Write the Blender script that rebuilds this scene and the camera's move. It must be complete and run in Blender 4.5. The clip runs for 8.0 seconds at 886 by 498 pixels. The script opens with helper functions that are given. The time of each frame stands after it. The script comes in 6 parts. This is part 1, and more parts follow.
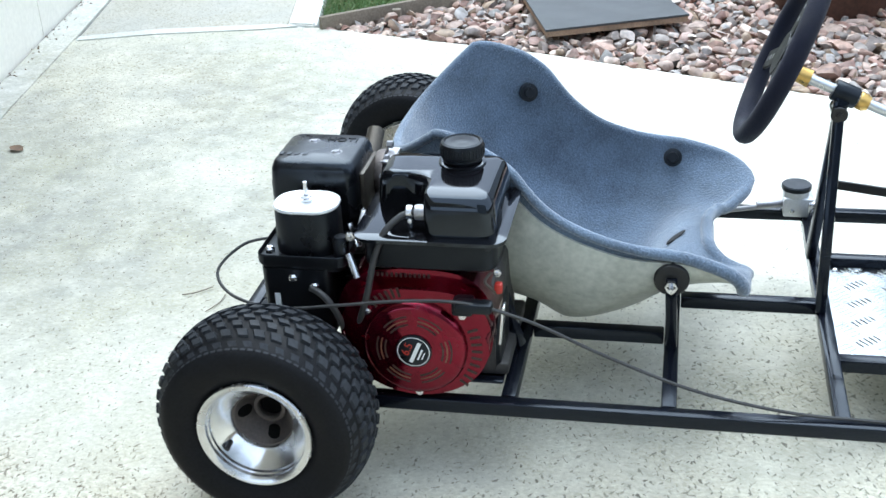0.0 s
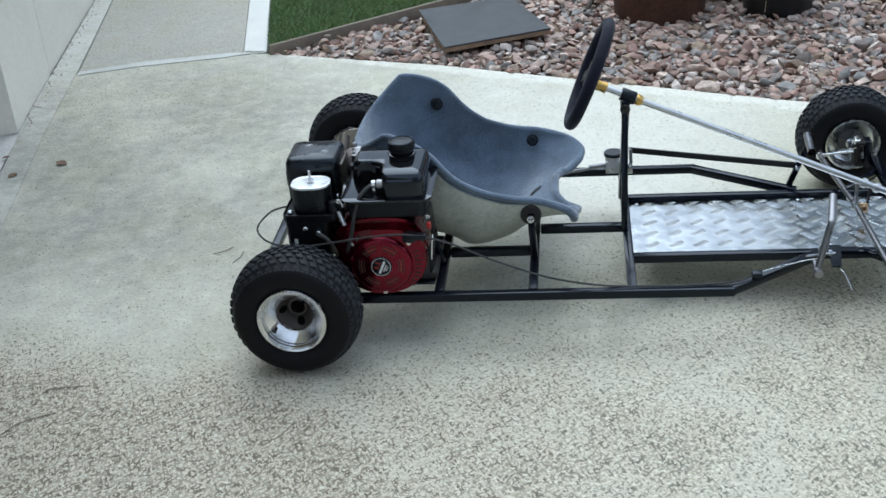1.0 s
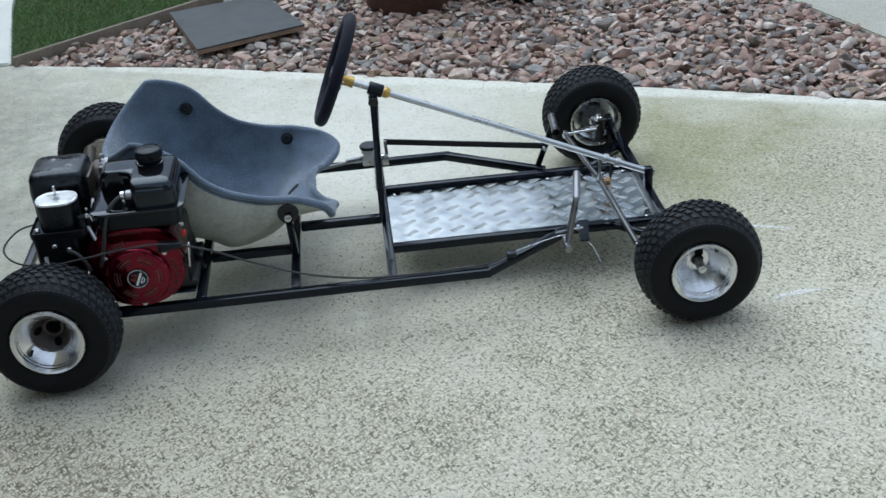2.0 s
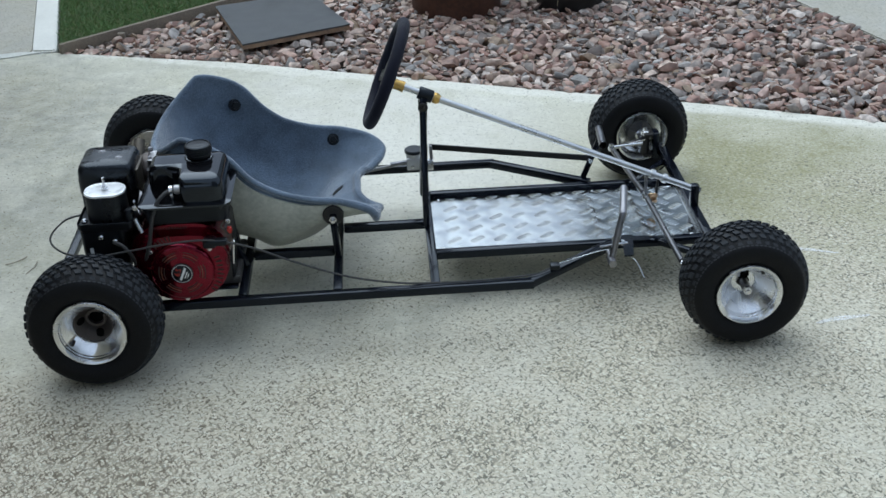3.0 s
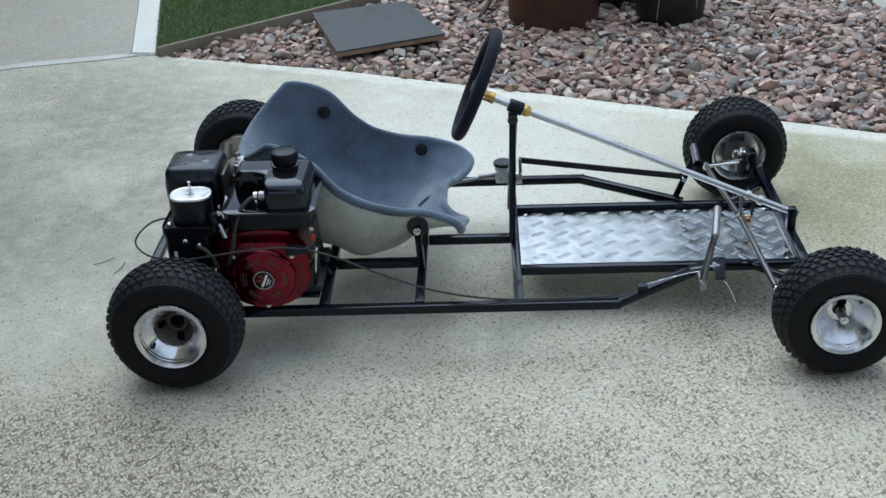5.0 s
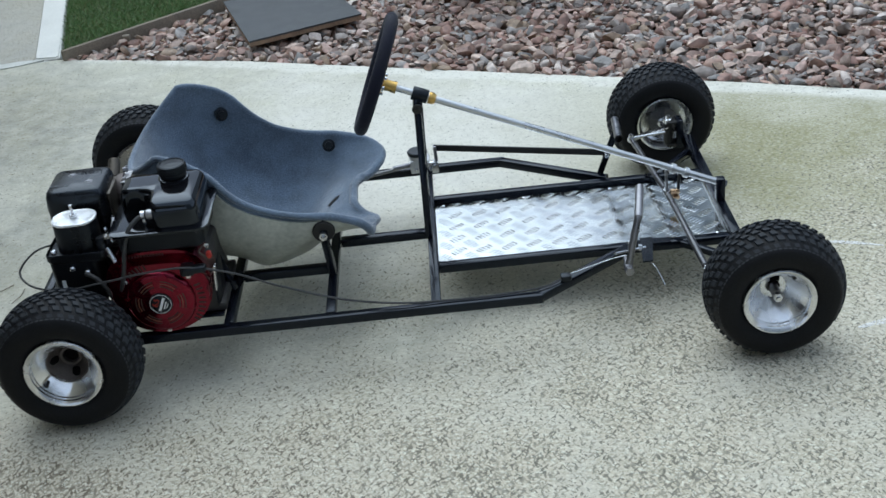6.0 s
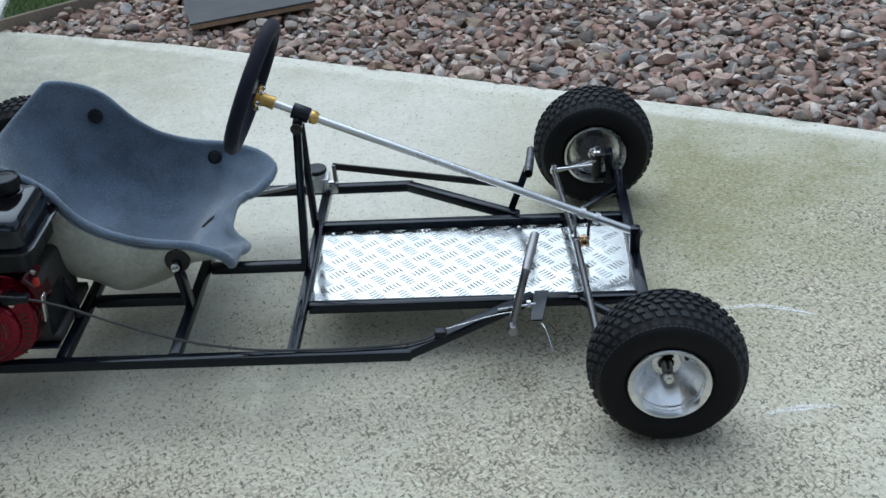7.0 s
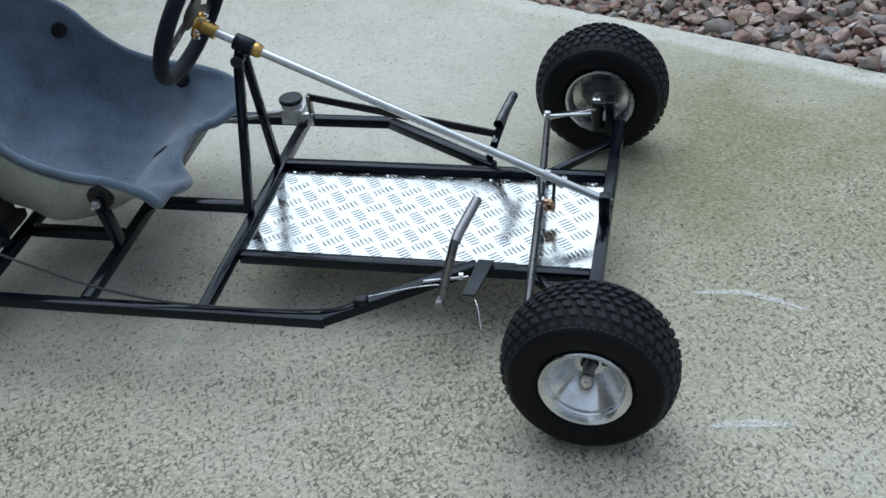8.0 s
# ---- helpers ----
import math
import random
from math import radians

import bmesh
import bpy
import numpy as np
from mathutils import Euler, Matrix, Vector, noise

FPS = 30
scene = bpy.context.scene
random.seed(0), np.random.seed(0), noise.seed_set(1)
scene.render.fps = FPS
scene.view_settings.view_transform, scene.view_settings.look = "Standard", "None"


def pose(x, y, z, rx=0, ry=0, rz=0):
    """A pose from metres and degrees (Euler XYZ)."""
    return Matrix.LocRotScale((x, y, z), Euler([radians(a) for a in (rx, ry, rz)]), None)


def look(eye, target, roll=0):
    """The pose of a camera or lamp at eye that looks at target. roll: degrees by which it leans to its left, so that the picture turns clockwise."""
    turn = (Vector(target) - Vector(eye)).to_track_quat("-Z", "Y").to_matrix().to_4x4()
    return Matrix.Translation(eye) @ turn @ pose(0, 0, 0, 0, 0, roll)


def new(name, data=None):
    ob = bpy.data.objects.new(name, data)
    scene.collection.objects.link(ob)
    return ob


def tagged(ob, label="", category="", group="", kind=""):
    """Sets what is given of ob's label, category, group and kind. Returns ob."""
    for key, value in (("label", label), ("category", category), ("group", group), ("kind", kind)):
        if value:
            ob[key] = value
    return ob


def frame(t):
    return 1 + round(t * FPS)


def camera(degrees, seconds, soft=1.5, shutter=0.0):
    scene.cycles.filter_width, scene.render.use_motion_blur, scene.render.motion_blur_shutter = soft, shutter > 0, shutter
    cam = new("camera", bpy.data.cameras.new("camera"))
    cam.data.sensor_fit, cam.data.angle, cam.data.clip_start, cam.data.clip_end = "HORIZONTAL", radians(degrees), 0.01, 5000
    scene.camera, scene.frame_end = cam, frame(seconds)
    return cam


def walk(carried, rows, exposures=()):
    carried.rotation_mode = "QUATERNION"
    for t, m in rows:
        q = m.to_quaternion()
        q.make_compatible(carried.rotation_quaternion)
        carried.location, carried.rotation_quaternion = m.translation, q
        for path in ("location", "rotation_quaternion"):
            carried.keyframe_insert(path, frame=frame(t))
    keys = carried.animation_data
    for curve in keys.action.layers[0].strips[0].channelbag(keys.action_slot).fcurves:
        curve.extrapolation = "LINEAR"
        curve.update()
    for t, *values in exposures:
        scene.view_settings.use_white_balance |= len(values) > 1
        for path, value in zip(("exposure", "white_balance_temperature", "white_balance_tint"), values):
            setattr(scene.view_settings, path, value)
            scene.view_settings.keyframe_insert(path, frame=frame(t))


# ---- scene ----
cam = camera(40.0, 8.0, shutter=0.12)
EXPOSURES = [(0.0, 1.40), (0.3, 1.15), (0.6, 0.68), (1.0, 0.44), (2.0, 0.20), (3.5, 0.18), (5.5, 0.26), (6.5, 0.14), (7.5, -0.04), (8.0, -0.16)]
PATH = [
    (0, (0.544, -1.791, 1.119), (0.172, -0.045, 0.218), -2.9),
    (0.1, (0.544, -1.912, 1.163), (0.181, -0.159, 0.270), -2.9),
    (0.2, (0.557, -2.102, 1.238), (0.201, -0.343, 0.355), -2.7),
    (0.3, (0.563, -2.238, 1.301), (0.217, -0.477, 0.418), -2.8),
    (0.4, (0.592, -2.444, 1.370), (0.250, -0.676, 0.500), -3.1),
    (0.5, (0.597, -2.595, 1.436), (0.273, -0.825, 0.563), -3.2),
    (0.6, (0.632, -2.777, 1.562), (0.321, -1.019, 0.660), -3.4),
    (0.8, (0.644, -2.841, 1.584), (0.385, -1.080, 0.672), -3.4),
    (1, (0.670, -2.865, 1.593), (0.440, -1.111, 0.660), -4.9),
    (1.5, (0.711, -2.870, 1.599), (0.668, -1.119, 0.633), -4.6),
    (2, (0.747, -2.877, 1.603), (0.857, -1.130, 0.635), -4.4),
    (2.2, (0.743, -2.896, 1.621), (0.894, -1.154, 0.651), -3.8),
    (3.3, (0.672, -2.850, 1.616), (0.687, -1.097, 0.653), -1.8),
    (3.5, (0.658, -2.850, 1.617), (0.632, -1.096, 0.655), -1.7),
    (4, (0.644, -2.839, 1.630), (0.583, -1.073, 0.692), -1.3),
    (4.2, (0.641, -2.825, 1.628), (0.580, -1.057, 0.695), -1.2),
    (5.3, (0.743, -2.787, 1.587), (0.673, -1.034, 0.626), -3.3),
    (5.5, (0.756, -2.756, 1.581), (0.698, -1.011, 0.605), -3.8),
    (6, (0.852, -2.613, 1.573), (0.820, -0.879, 0.577), -6.5),
    (6.5, (0.968, -2.440, 1.571), (0.966, -0.714, 0.559), -7.3),
    (7, (1.206, -2.272, 1.528), (1.105, -0.564, 0.492), -3.8),
    (7.5, (1.462, -2.142, 1.514), (1.147, -0.518, 0.390), -5.6),
    (8, (1.652, -1.940, 1.504), (1.253, -0.377, 0.322), -5.5),
]
walk(cam, [(t, look(eye, target, roll)) for t, eye, target, roll in PATH], EXPOSURES)

# ---- world and light: a bright overcast day ----
world = bpy.data.worlds.new("overcast_sky")
scene.world = world
world.use_nodes = True
wn, wl = world.node_tree.nodes, world.node_tree.links
sky = wn.new("ShaderNodeTexSky")
sky.sky_type, sky.sun_disc = "NISHITA", False
sky.sun_elevation, sky.sun_rotation = radians(62), radians(339)
sky.air_density, sky.dust_density, sky.ozone_density = 1.0, 4.0, 1.0
veil = wn.new("ShaderNodeMix")
veil.data_type, veil.blend_type = "RGBA", "MIX"
veil.inputs[0].default_value = 0.85
veil.inputs[7].default_value = (8.35, 10.30, 13.2, 1)
wl.new(sky.outputs[0], veil.inputs[6])
wl.new(veil.outputs[2], wn["Background"].inputs[0])
wn["Background"].inputs[1].default_value = 0.069

sun = new("sun", bpy.data.lights.new("sun", "SUN"))
sun.data.energy, sun.data.angle, sun.data.color = 1.85, radians(70), (0.875, 1.0, 1.09)
sun.matrix_world = look((-0.48, 3.15, 6.25), (0.6, 0, 0))


# ---- materials ----
def rgb(v):
    return (v[0], v[1], v[2], 1.0)


def mat(name, base, rough=0.5, metal=0.0, vary=0.15, scale=6.0, fine=120.0, bump=0.0, dist=0.002,
        coat=0.0, sheen=0.0, rvary=0.1, spec=0.5, island=0.0):
    """A surface with variation at two scales: cloudy stains and fine grain, in metres."""
    m = bpy.data.materials.new(name)
    m.use_nodes = True
    n, l = m.node_tree.nodes, m.node_tree.links
    b = n["Principled BSDF"]
    b.inputs["Metallic"].default_value = metal
    b.inputs["Coat Weight"].default_value = coat
    b.inputs["Coat Roughness"].default_value = 0.08
    b.inputs["Sheen Weight"].default_value = sheen
    b.inputs["Specular IOR Level"].default_value = spec
    geo = n.new("ShaderNodeNewGeometry")
    big, small = n.new("ShaderNodeTexNoise"), n.new("ShaderNodeTexNoise")
    for tex, sc, det in ((big, scale, 4.0), (small, fine, 3.0)):
        tex.inputs["Scale"].default_value, tex.inputs["Detail"].default_value = sc, det
        l.new(geo.outputs["Position"], tex.inputs["Vector"])
    add = n.new("ShaderNodeMath")
    add.operation = "ADD"
    l.new(big.outputs["Fac"], add.inputs[0])
    l.new(small.outputs["Fac"], add.inputs[1])
    ramp = n.new("ShaderNodeMapRange")
    ramp.inputs["From Min"].default_value, ramp.inputs["From Max"].default_value = 0.7, 1.3
    ramp.inputs["To Min"].default_value, ramp.inputs["To Max"].default_value = 1 - vary, 1 + vary
    l.new(add.outputs[0], ramp.inputs["Value"])
    mul = n.new("ShaderNodeMix")
    mul.data_type, mul.blend_type = "RGBA", "MULTIPLY"
    mul.inputs[0].default_value = 1.0
    mul.inputs[6].default_value = rgb(base)
    l.new(ramp.outputs["Result"], mul.inputs[7])
    l.new(mul.outputs[2], b.inputs["Base Color"])
    rr = n.new("ShaderNodeMapRange")
    rr.inputs["From Min"].default_value, rr.inputs["From Max"].default_value = 0.35, 0.65
    rr.inputs["To Min"].default_value, rr.inputs["To Max"].default_value = max(0.02, rough - rvary), min(1, rough + rvary)
    l.new(big.outputs["Fac"], rr.inputs["Value"])
    l.new(rr.outputs["Result"], b.inputs["Roughness"])
    if bump:
        bp = n.new("ShaderNodeBump")
        bp.inputs["Strength"].default_value, bp.inputs["Distance"].default_value = bump, dist
        l.new(small.outputs["Fac"], bp.inputs["Height"])
        l.new(bp.outputs["Normal"], b.inputs["Normal"])
    return m


def concrete_material(name, tone, fleck, green, base_thick=0.0, trowelled=False):
    """Sprayed concrete: pale ground, dark flecks of uneven density, worn and mossy clouds."""
    m = bpy.data.materials.new(name)
    m.use_nodes = True
    n, l = m.node_tree.nodes, m.node_tree.links
    b = n["Principled BSDF"]
    b.inputs["Roughness"].default_value = 0.85
    b.inputs["Specular IOR Level"].default_value = 0.3
    geo = n.new("ShaderNodeNewGeometry")

    def noise_tex(sc, det=4.0, rough=0.55):
        t = n.new("ShaderNodeTexNoise")
        t.inputs["Scale"].default_value, t.inputs["Detail"].default_value = sc, det
        t.inputs["Roughness"].default_value = rough
        l.new(geo.outputs["Position"], t.inputs["Vector"])
        return t

    def remap(src, a, c, lo, hi):
        r = n.new("ShaderNodeMapRange")
        for key, v in zip(("From Min", "From Max", "To Min", "To Max"), (a, c, lo, hi)):
            r.inputs[key].default_value = v
        l.new(src, r.inputs["Value"])
        return r.outputs["Result"]

    def math2(op, a, c):
        r = n.new("ShaderNodeMath")
        r.operation = op
        for k, v in enumerate((a, c)):
            if isinstance(v, float):
                r.inputs[k].default_value = v
            else:
                l.new(v, r.inputs[k])
        return r.outputs[0]

    def mixc(fac, a, c):
        r = n.new("ShaderNodeMix")
        r.data_type = "RGBA"
        l.new(fac, r.inputs[0])
        for k, v in ((6, a), (7, c)):
            if isinstance(v, tuple):
                r.inputs[k].default_value = rgb(v)
            else:
                l.new(v, r.inputs[k])
        return r.outputs[2]

    cloud, patch, grit = noise_tex(0.9, 5.0), noise_tex(4.5, 6.0, 0.68), noise_tex(420.0, 2.0)
    blotch, fine = noise_tex(14.0, 5.0, 0.7), noise_tex(60.0, 3.0)
    sep = n.new("ShaderNodeSeparateXYZ")
    l.new(geo.outputs["Position"], sep.inputs[0])
    # how thick the chips lie: thick on the open drive, worn away behind and beside the garage
    line = math2("SUBTRACT", sep.outputs["Y"], math2("MULTIPLY", math2("MAXIMUM", math2("SUBTRACT", sep.outputs["X"], 0.9), 0.0), 0.75))
    line = math2("ADD", line, math2("MULTIPLY", math2("SUBTRACT", 0.15, math2("MINIMUM", sep.outputs["X"], 0.9)), 0.20))
    thick = remap(math2("ADD", line, remap(cloud.outputs["Fac"], 0.3, 0.7, -0.22, 0.22)), -0.70, -0.16, 0.64, 0.02)
    side = n.new("ShaderNodeVectorMath")
    side.operation = "DISTANCE"
    side.inputs[1].default_value = (2.15, 0.20, 0.0)
    l.new(geo.outputs["Position"], side.inputs[0])
    thick = math2("MAXIMUM", thick, remap(math2("ADD", side.outputs["Value"], remap(cloud.outputs["Fac"], 0.3, 0.7, -0.2, 0.2)), 0.30, 0.95, 0.42, 0.0))
    back = n.new("ShaderNodeVectorMath")
    back.operation = "DISTANCE"
    back.inputs[1].default_value = (-1.05, 1.30, 0.0)
    l.new(geo.outputs["Position"], back.inputs[0])
    thick = math2("MAXIMUM", thick, remap(math2("ADD", back.outputs["Value"], remap(cloud.outputs["Fac"], 0.3, 0.7, -0.25, 0.25)), 0.20, 0.95, 0.06, 0.0))
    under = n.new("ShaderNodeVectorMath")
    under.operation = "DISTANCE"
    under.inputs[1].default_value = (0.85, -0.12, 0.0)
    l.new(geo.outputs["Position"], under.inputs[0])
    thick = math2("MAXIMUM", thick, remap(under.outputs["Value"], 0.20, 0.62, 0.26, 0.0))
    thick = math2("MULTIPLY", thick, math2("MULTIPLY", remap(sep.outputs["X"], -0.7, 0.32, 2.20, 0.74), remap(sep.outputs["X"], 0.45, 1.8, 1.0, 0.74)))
    thick = math2("MAXIMUM", thick, base_thick)
    thick = math2("MULTIPLY", thick, remap(patch.outputs["Fac"], 0.34, 0.66, 0.55, 1.35))
    if trowelled:
        # a band along the pebble bed was trowelled smooth, and the coat is thin next to it
        away = math2("SUBTRACT", 1.5896, math2("ADD", math2("MULTIPLY", sep.outputs["X"], 0.380), math2("MULTIPLY", sep.outputs["Y"], 0.925)))
        away = math2("ADD", away, remap(patch.outputs["Fac"], 0.3, 0.7, -0.02, 0.02))
        band = remap(away, 0.055, 0.085, 1.0, 0.0)
        coat = remap(away, 0.08, 0.50, 0.15, 1.0)
        thick = math2("MULTIPLY", thick, coat)

    def chips(turn, sc, stretch, thin, thick_end):
        """Curled flakes: peaks of a drawn-out noise, more of them where the coat is thick."""
        warp = n.new("ShaderNodeMapping")
        warp.inputs["Rotation"].default_value = (0, 0, turn)
        l.new(geo.outputs["Position"], warp.inputs["Vector"])
        pull = n.new("ShaderNodeMapping")
        pull.inputs["Scale"].default_value = (1.0, stretch, 1.0)
        l.new(warp.outputs[0], pull.inputs["Vector"])
        t = n.new("ShaderNodeTexNoise")
        t.inputs["Scale"].default_value, t.inputs["Detail"].default_value = sc, 0.8
        t.inputs["Distortion"].default_value = 0.4
        l.new(pull.outputs[0], t.inputs["Vector"])
        over = math2("SUBTRACT", t.outputs["Fac"], remap(thick, 0.0, 0.55, thin, thick_end))
        return remap(over, 0.0, 0.045, 0.0, 1.0)

    dark = math2("MAXIMUM", chips(1.15, 80.0, 2.2, 0.695, 0.517), chips(-0.85, 72.0, 2.2, 0.705, 0.532))
    dark = math2("MULTIPLY", dark, remap(noise_tex(38.0, 1.0).outputs["Fac"], 0.35, 0.62, 0.45, 1.0))
    # on the open side of the drive the flakes are paler and finer
    open_side = remap(sep.outputs["X"], 0.1, 1.0, 0.0, 1.0)
    dark = math2("MULTIPLY", dark, remap(open_side, 0.0, 1.0, 1.0, 0.95))
    dark = math2("MULTIPLY", dark, fleck)
    # an old dark-olive film on the trodden ground by the garage and the path
    film = noise_tex(2.0, 6.0, 0.62)
    trod = n.new("ShaderNodeVectorMath")
    trod.operation = "DISTANCE"
    trod.inputs[1].default_value = (-1.00, 0.85, 0.0)
    l.new(geo.outputs["Position"], trod.inputs[0])
    film_f = math2("MULTIPLY", remap(film.outputs["Fac"], 0.32, 0.52, 0.15, 1.0), remap(trod.outputs["Value"], 0.65, 1.35, 1.0, 0.30))
    # softer light and dark specks between the chips
    turned = n.new("ShaderNodeMapping")
    turned.inputs["Rotation"].default_value = (0, 0, 0.7)
    turned.inputs["Scale"].default_value = (1.0, 1.5, 1.0)
    l.new(geo.outputs["Position"], turned.inputs["Vector"])
    speck = n.new("ShaderNodeTexNoise")
    speck.inputs["Scale"].default_value, speck.inputs["Detail"].default_value = 98.0, 3.0
    speck.inputs["Distortion"].default_value = 0.6
    l.new(turned.outputs[0], speck.inputs["Vector"])
    amount = remap(thick, 0.0, 0.35, 0.34, 1.15)
    if trowelled:
        amount = math2("MULTIPLY", amount, math2("MULTIPLY", math2("SUBTRACT", 1.0, math2("MULTIPLY", band, 0.6)), remap(coat, 0.0, 1.0, 0.6, 1.0)))
    ground_tone = mixc(remap(patch.outputs["Fac"], 0.3, 0.7, 0.0, 1.0), tuple(c * 0.86 for c in tone), tuple(min(1, c * 1.06) for c in tone))
    ground_tone = mixc(remap(cloud.outputs["Fac"], 0.45, 0.70, 0.0, 0.6), ground_tone, (tone[0] * 0.74, tone[1] * 0.73, tone[2] * 0.68))
    ground_tone = mixc(remap(blotch.outputs["Fac"], 0.52, 0.70, 0.0, 0.55), ground_tone, tuple(min(0.86, c * 1.16) for c in tone))
    ground_tone = mixc(remap(blotch.outputs["Fac"], 0.30, 0.44, 0.35, 0.0), ground_tone, (tone[0] * 0.62, tone[1] * 0.60, tone[2] * 0.52))
    ground_tone = mixc(math2("MULTIPLY", film_f, remap(blotch.outputs["Fac"], 0.35, 0.62, 1.0, 0.55)), ground_tone, (0.300, 0.303, 0.268))
    # olive grain that clings where the coat is worn
    grain = noise_tex(150.0, 3.0, 0.7)
    cling = math2("MULTIPLY", remap(grain.outputs["Fac"], 0.42, 0.62, 0.0, 1.0), remap(patch.outputs["Fac"], 0.40, 0.66, 0.05, 0.75))
    ground_tone = mixc(cling, ground_tone, (tone[0] * 0.52, tone[1] * 0.52, tone[2] * 0.40))
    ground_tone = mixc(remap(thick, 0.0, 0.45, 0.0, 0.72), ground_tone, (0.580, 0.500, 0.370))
    ground_tone = mixc(math2("MULTIPLY", remap(speck.outputs["Fac"], 0.50, 0.66, 0.0, 0.60), amount), ground_tone, (tone[0] * 0.46, tone[1] * 0.45, tone[2] * 0.40))
    ground_tone = mixc(math2("MULTIPLY", remap(speck.outputs["Fac"], 0.46, 0.32, 0.0, 0.45), amount), ground_tone, tuple(min(0.82, c * 1.08) for c in tone))
    moss = noise_tex(2.3, 5.0)
    ground_tone = mixc(remap(moss.outputs["Fac"], 0.52, 0.72, 0.0, green), ground_tone, (0.34, 0.32, 0.19))
    # an olive bloom of algae on the drive beside the bed
    dist = n.new("ShaderNodeVectorMath")
    dist.operation = "DISTANCE"
    dist.inputs[1].default_value = (1.74, 0.50, 0.0)
    l.new(geo.outputs["Position"], dist.inputs[0])
    near = remap(math2("ADD", dist.outputs["Value"], remap(patch.outputs["Fac"], 0.3, 0.7, -0.3, 0.3)), 0.10, 0.80, green * 7.6, 0.0)
    near = math2("MULTIPLY", near, remap(speck.outputs["Fac"], 0.35, 0.6, 0.55, 1.0))
    ground_tone = mixc(near, ground_tone, (0.28, 0.265, 0.13))
    # mossy blots, with the kart's soft shade painted into the same dark colour
    blot_shade_dist = n.new("ShaderNodeVectorMath")
    blot_shade_dist.operation = "DISTANCE"
    blot_shade_dist.inputs[1].default_value = (0.66, 0.10, 0.0)
    l.new(geo.outputs["Position"], blot_shade_dist.inputs[0])
    blot_shade = remap(math2("ADD", blot_shade_dist.outputs["Value"], remap(patch.outputs["Fac"], 0.3, 0.7, -0.3, 0.3)), 0.10, 0.52, 0.60, 0.0)
    ground_tone = mixc(math2("MULTIPLY", blot_shade, remap(blotch.outputs["Fac"], 0.35, 0.6, 1.0, 0.45)), ground_tone, (0.30, 0.30, 0.225))
    # paler, more neutral ground before the pebble bed
    pale_dist = n.new("ShaderNodeVectorMath")
    pale_dist.operation = "DISTANCE"
    pale_dist.inputs[1].default_value = (0.62, 0.80, 0.0)
    l.new(geo.outputs["Position"], pale_dist.inputs[0])
    pale_zone = remap(math2("ADD", pale_dist.outputs["Value"], remap(patch.outputs["Fac"], 0.3, 0.7, -0.3, 0.3)), 0.25, 0.95, 0.55, 0.0)
    ground_tone = mixc(pale_zone, ground_tone, (0.80, 0.775, 0.70))
    if trowelled:
        ground_tone = mixc(math2("MULTIPLY", band, remap(blotch.outputs["Fac"], 0.3, 0.6, 0.45, 0.85)), ground_tone, (0.80, 0.78, 0.69))
    pale = chips(0.35, 74.0, 2.2, 0.70, 0.60)
    ground_tone = mixc(math2("MULTIPLY", pale, remap(thick, 0.0, 0.4, 0.0, 0.55)), ground_tone, tuple(min(0.84, c * 1.12) for c in tone))
    col = mixc(dark, ground_tone, mixc(open_side, (0.104, 0.078, 0.050), (0.088, 0.088, 0.068)))
    col = mixc(remap(grit.outputs["Fac"], 0.35, 0.7, 0.0, 0.20), col, (0.22, 0.21, 0.18))
    col = mixc(remap(fine.outputs["Fac"], 0.5, 0.75, 0.0, 0.30), col, (0.30, 0.28, 0.23))
    l.new(col, b.inputs["Base Color"])
    bp = n.new("ShaderNodeBump")
    bp.inputs["Strength"].default_value, bp.inputs["Distance"].default_value = 0.35, 0.002
    l.new(math2("ADD", grit.outputs["Fac"], math2("MULTIPLY", dark, -0.6)), bp.inputs["Height"])
    l.new(bp.outputs["Normal"], b.inputs["Normal"])
    return m


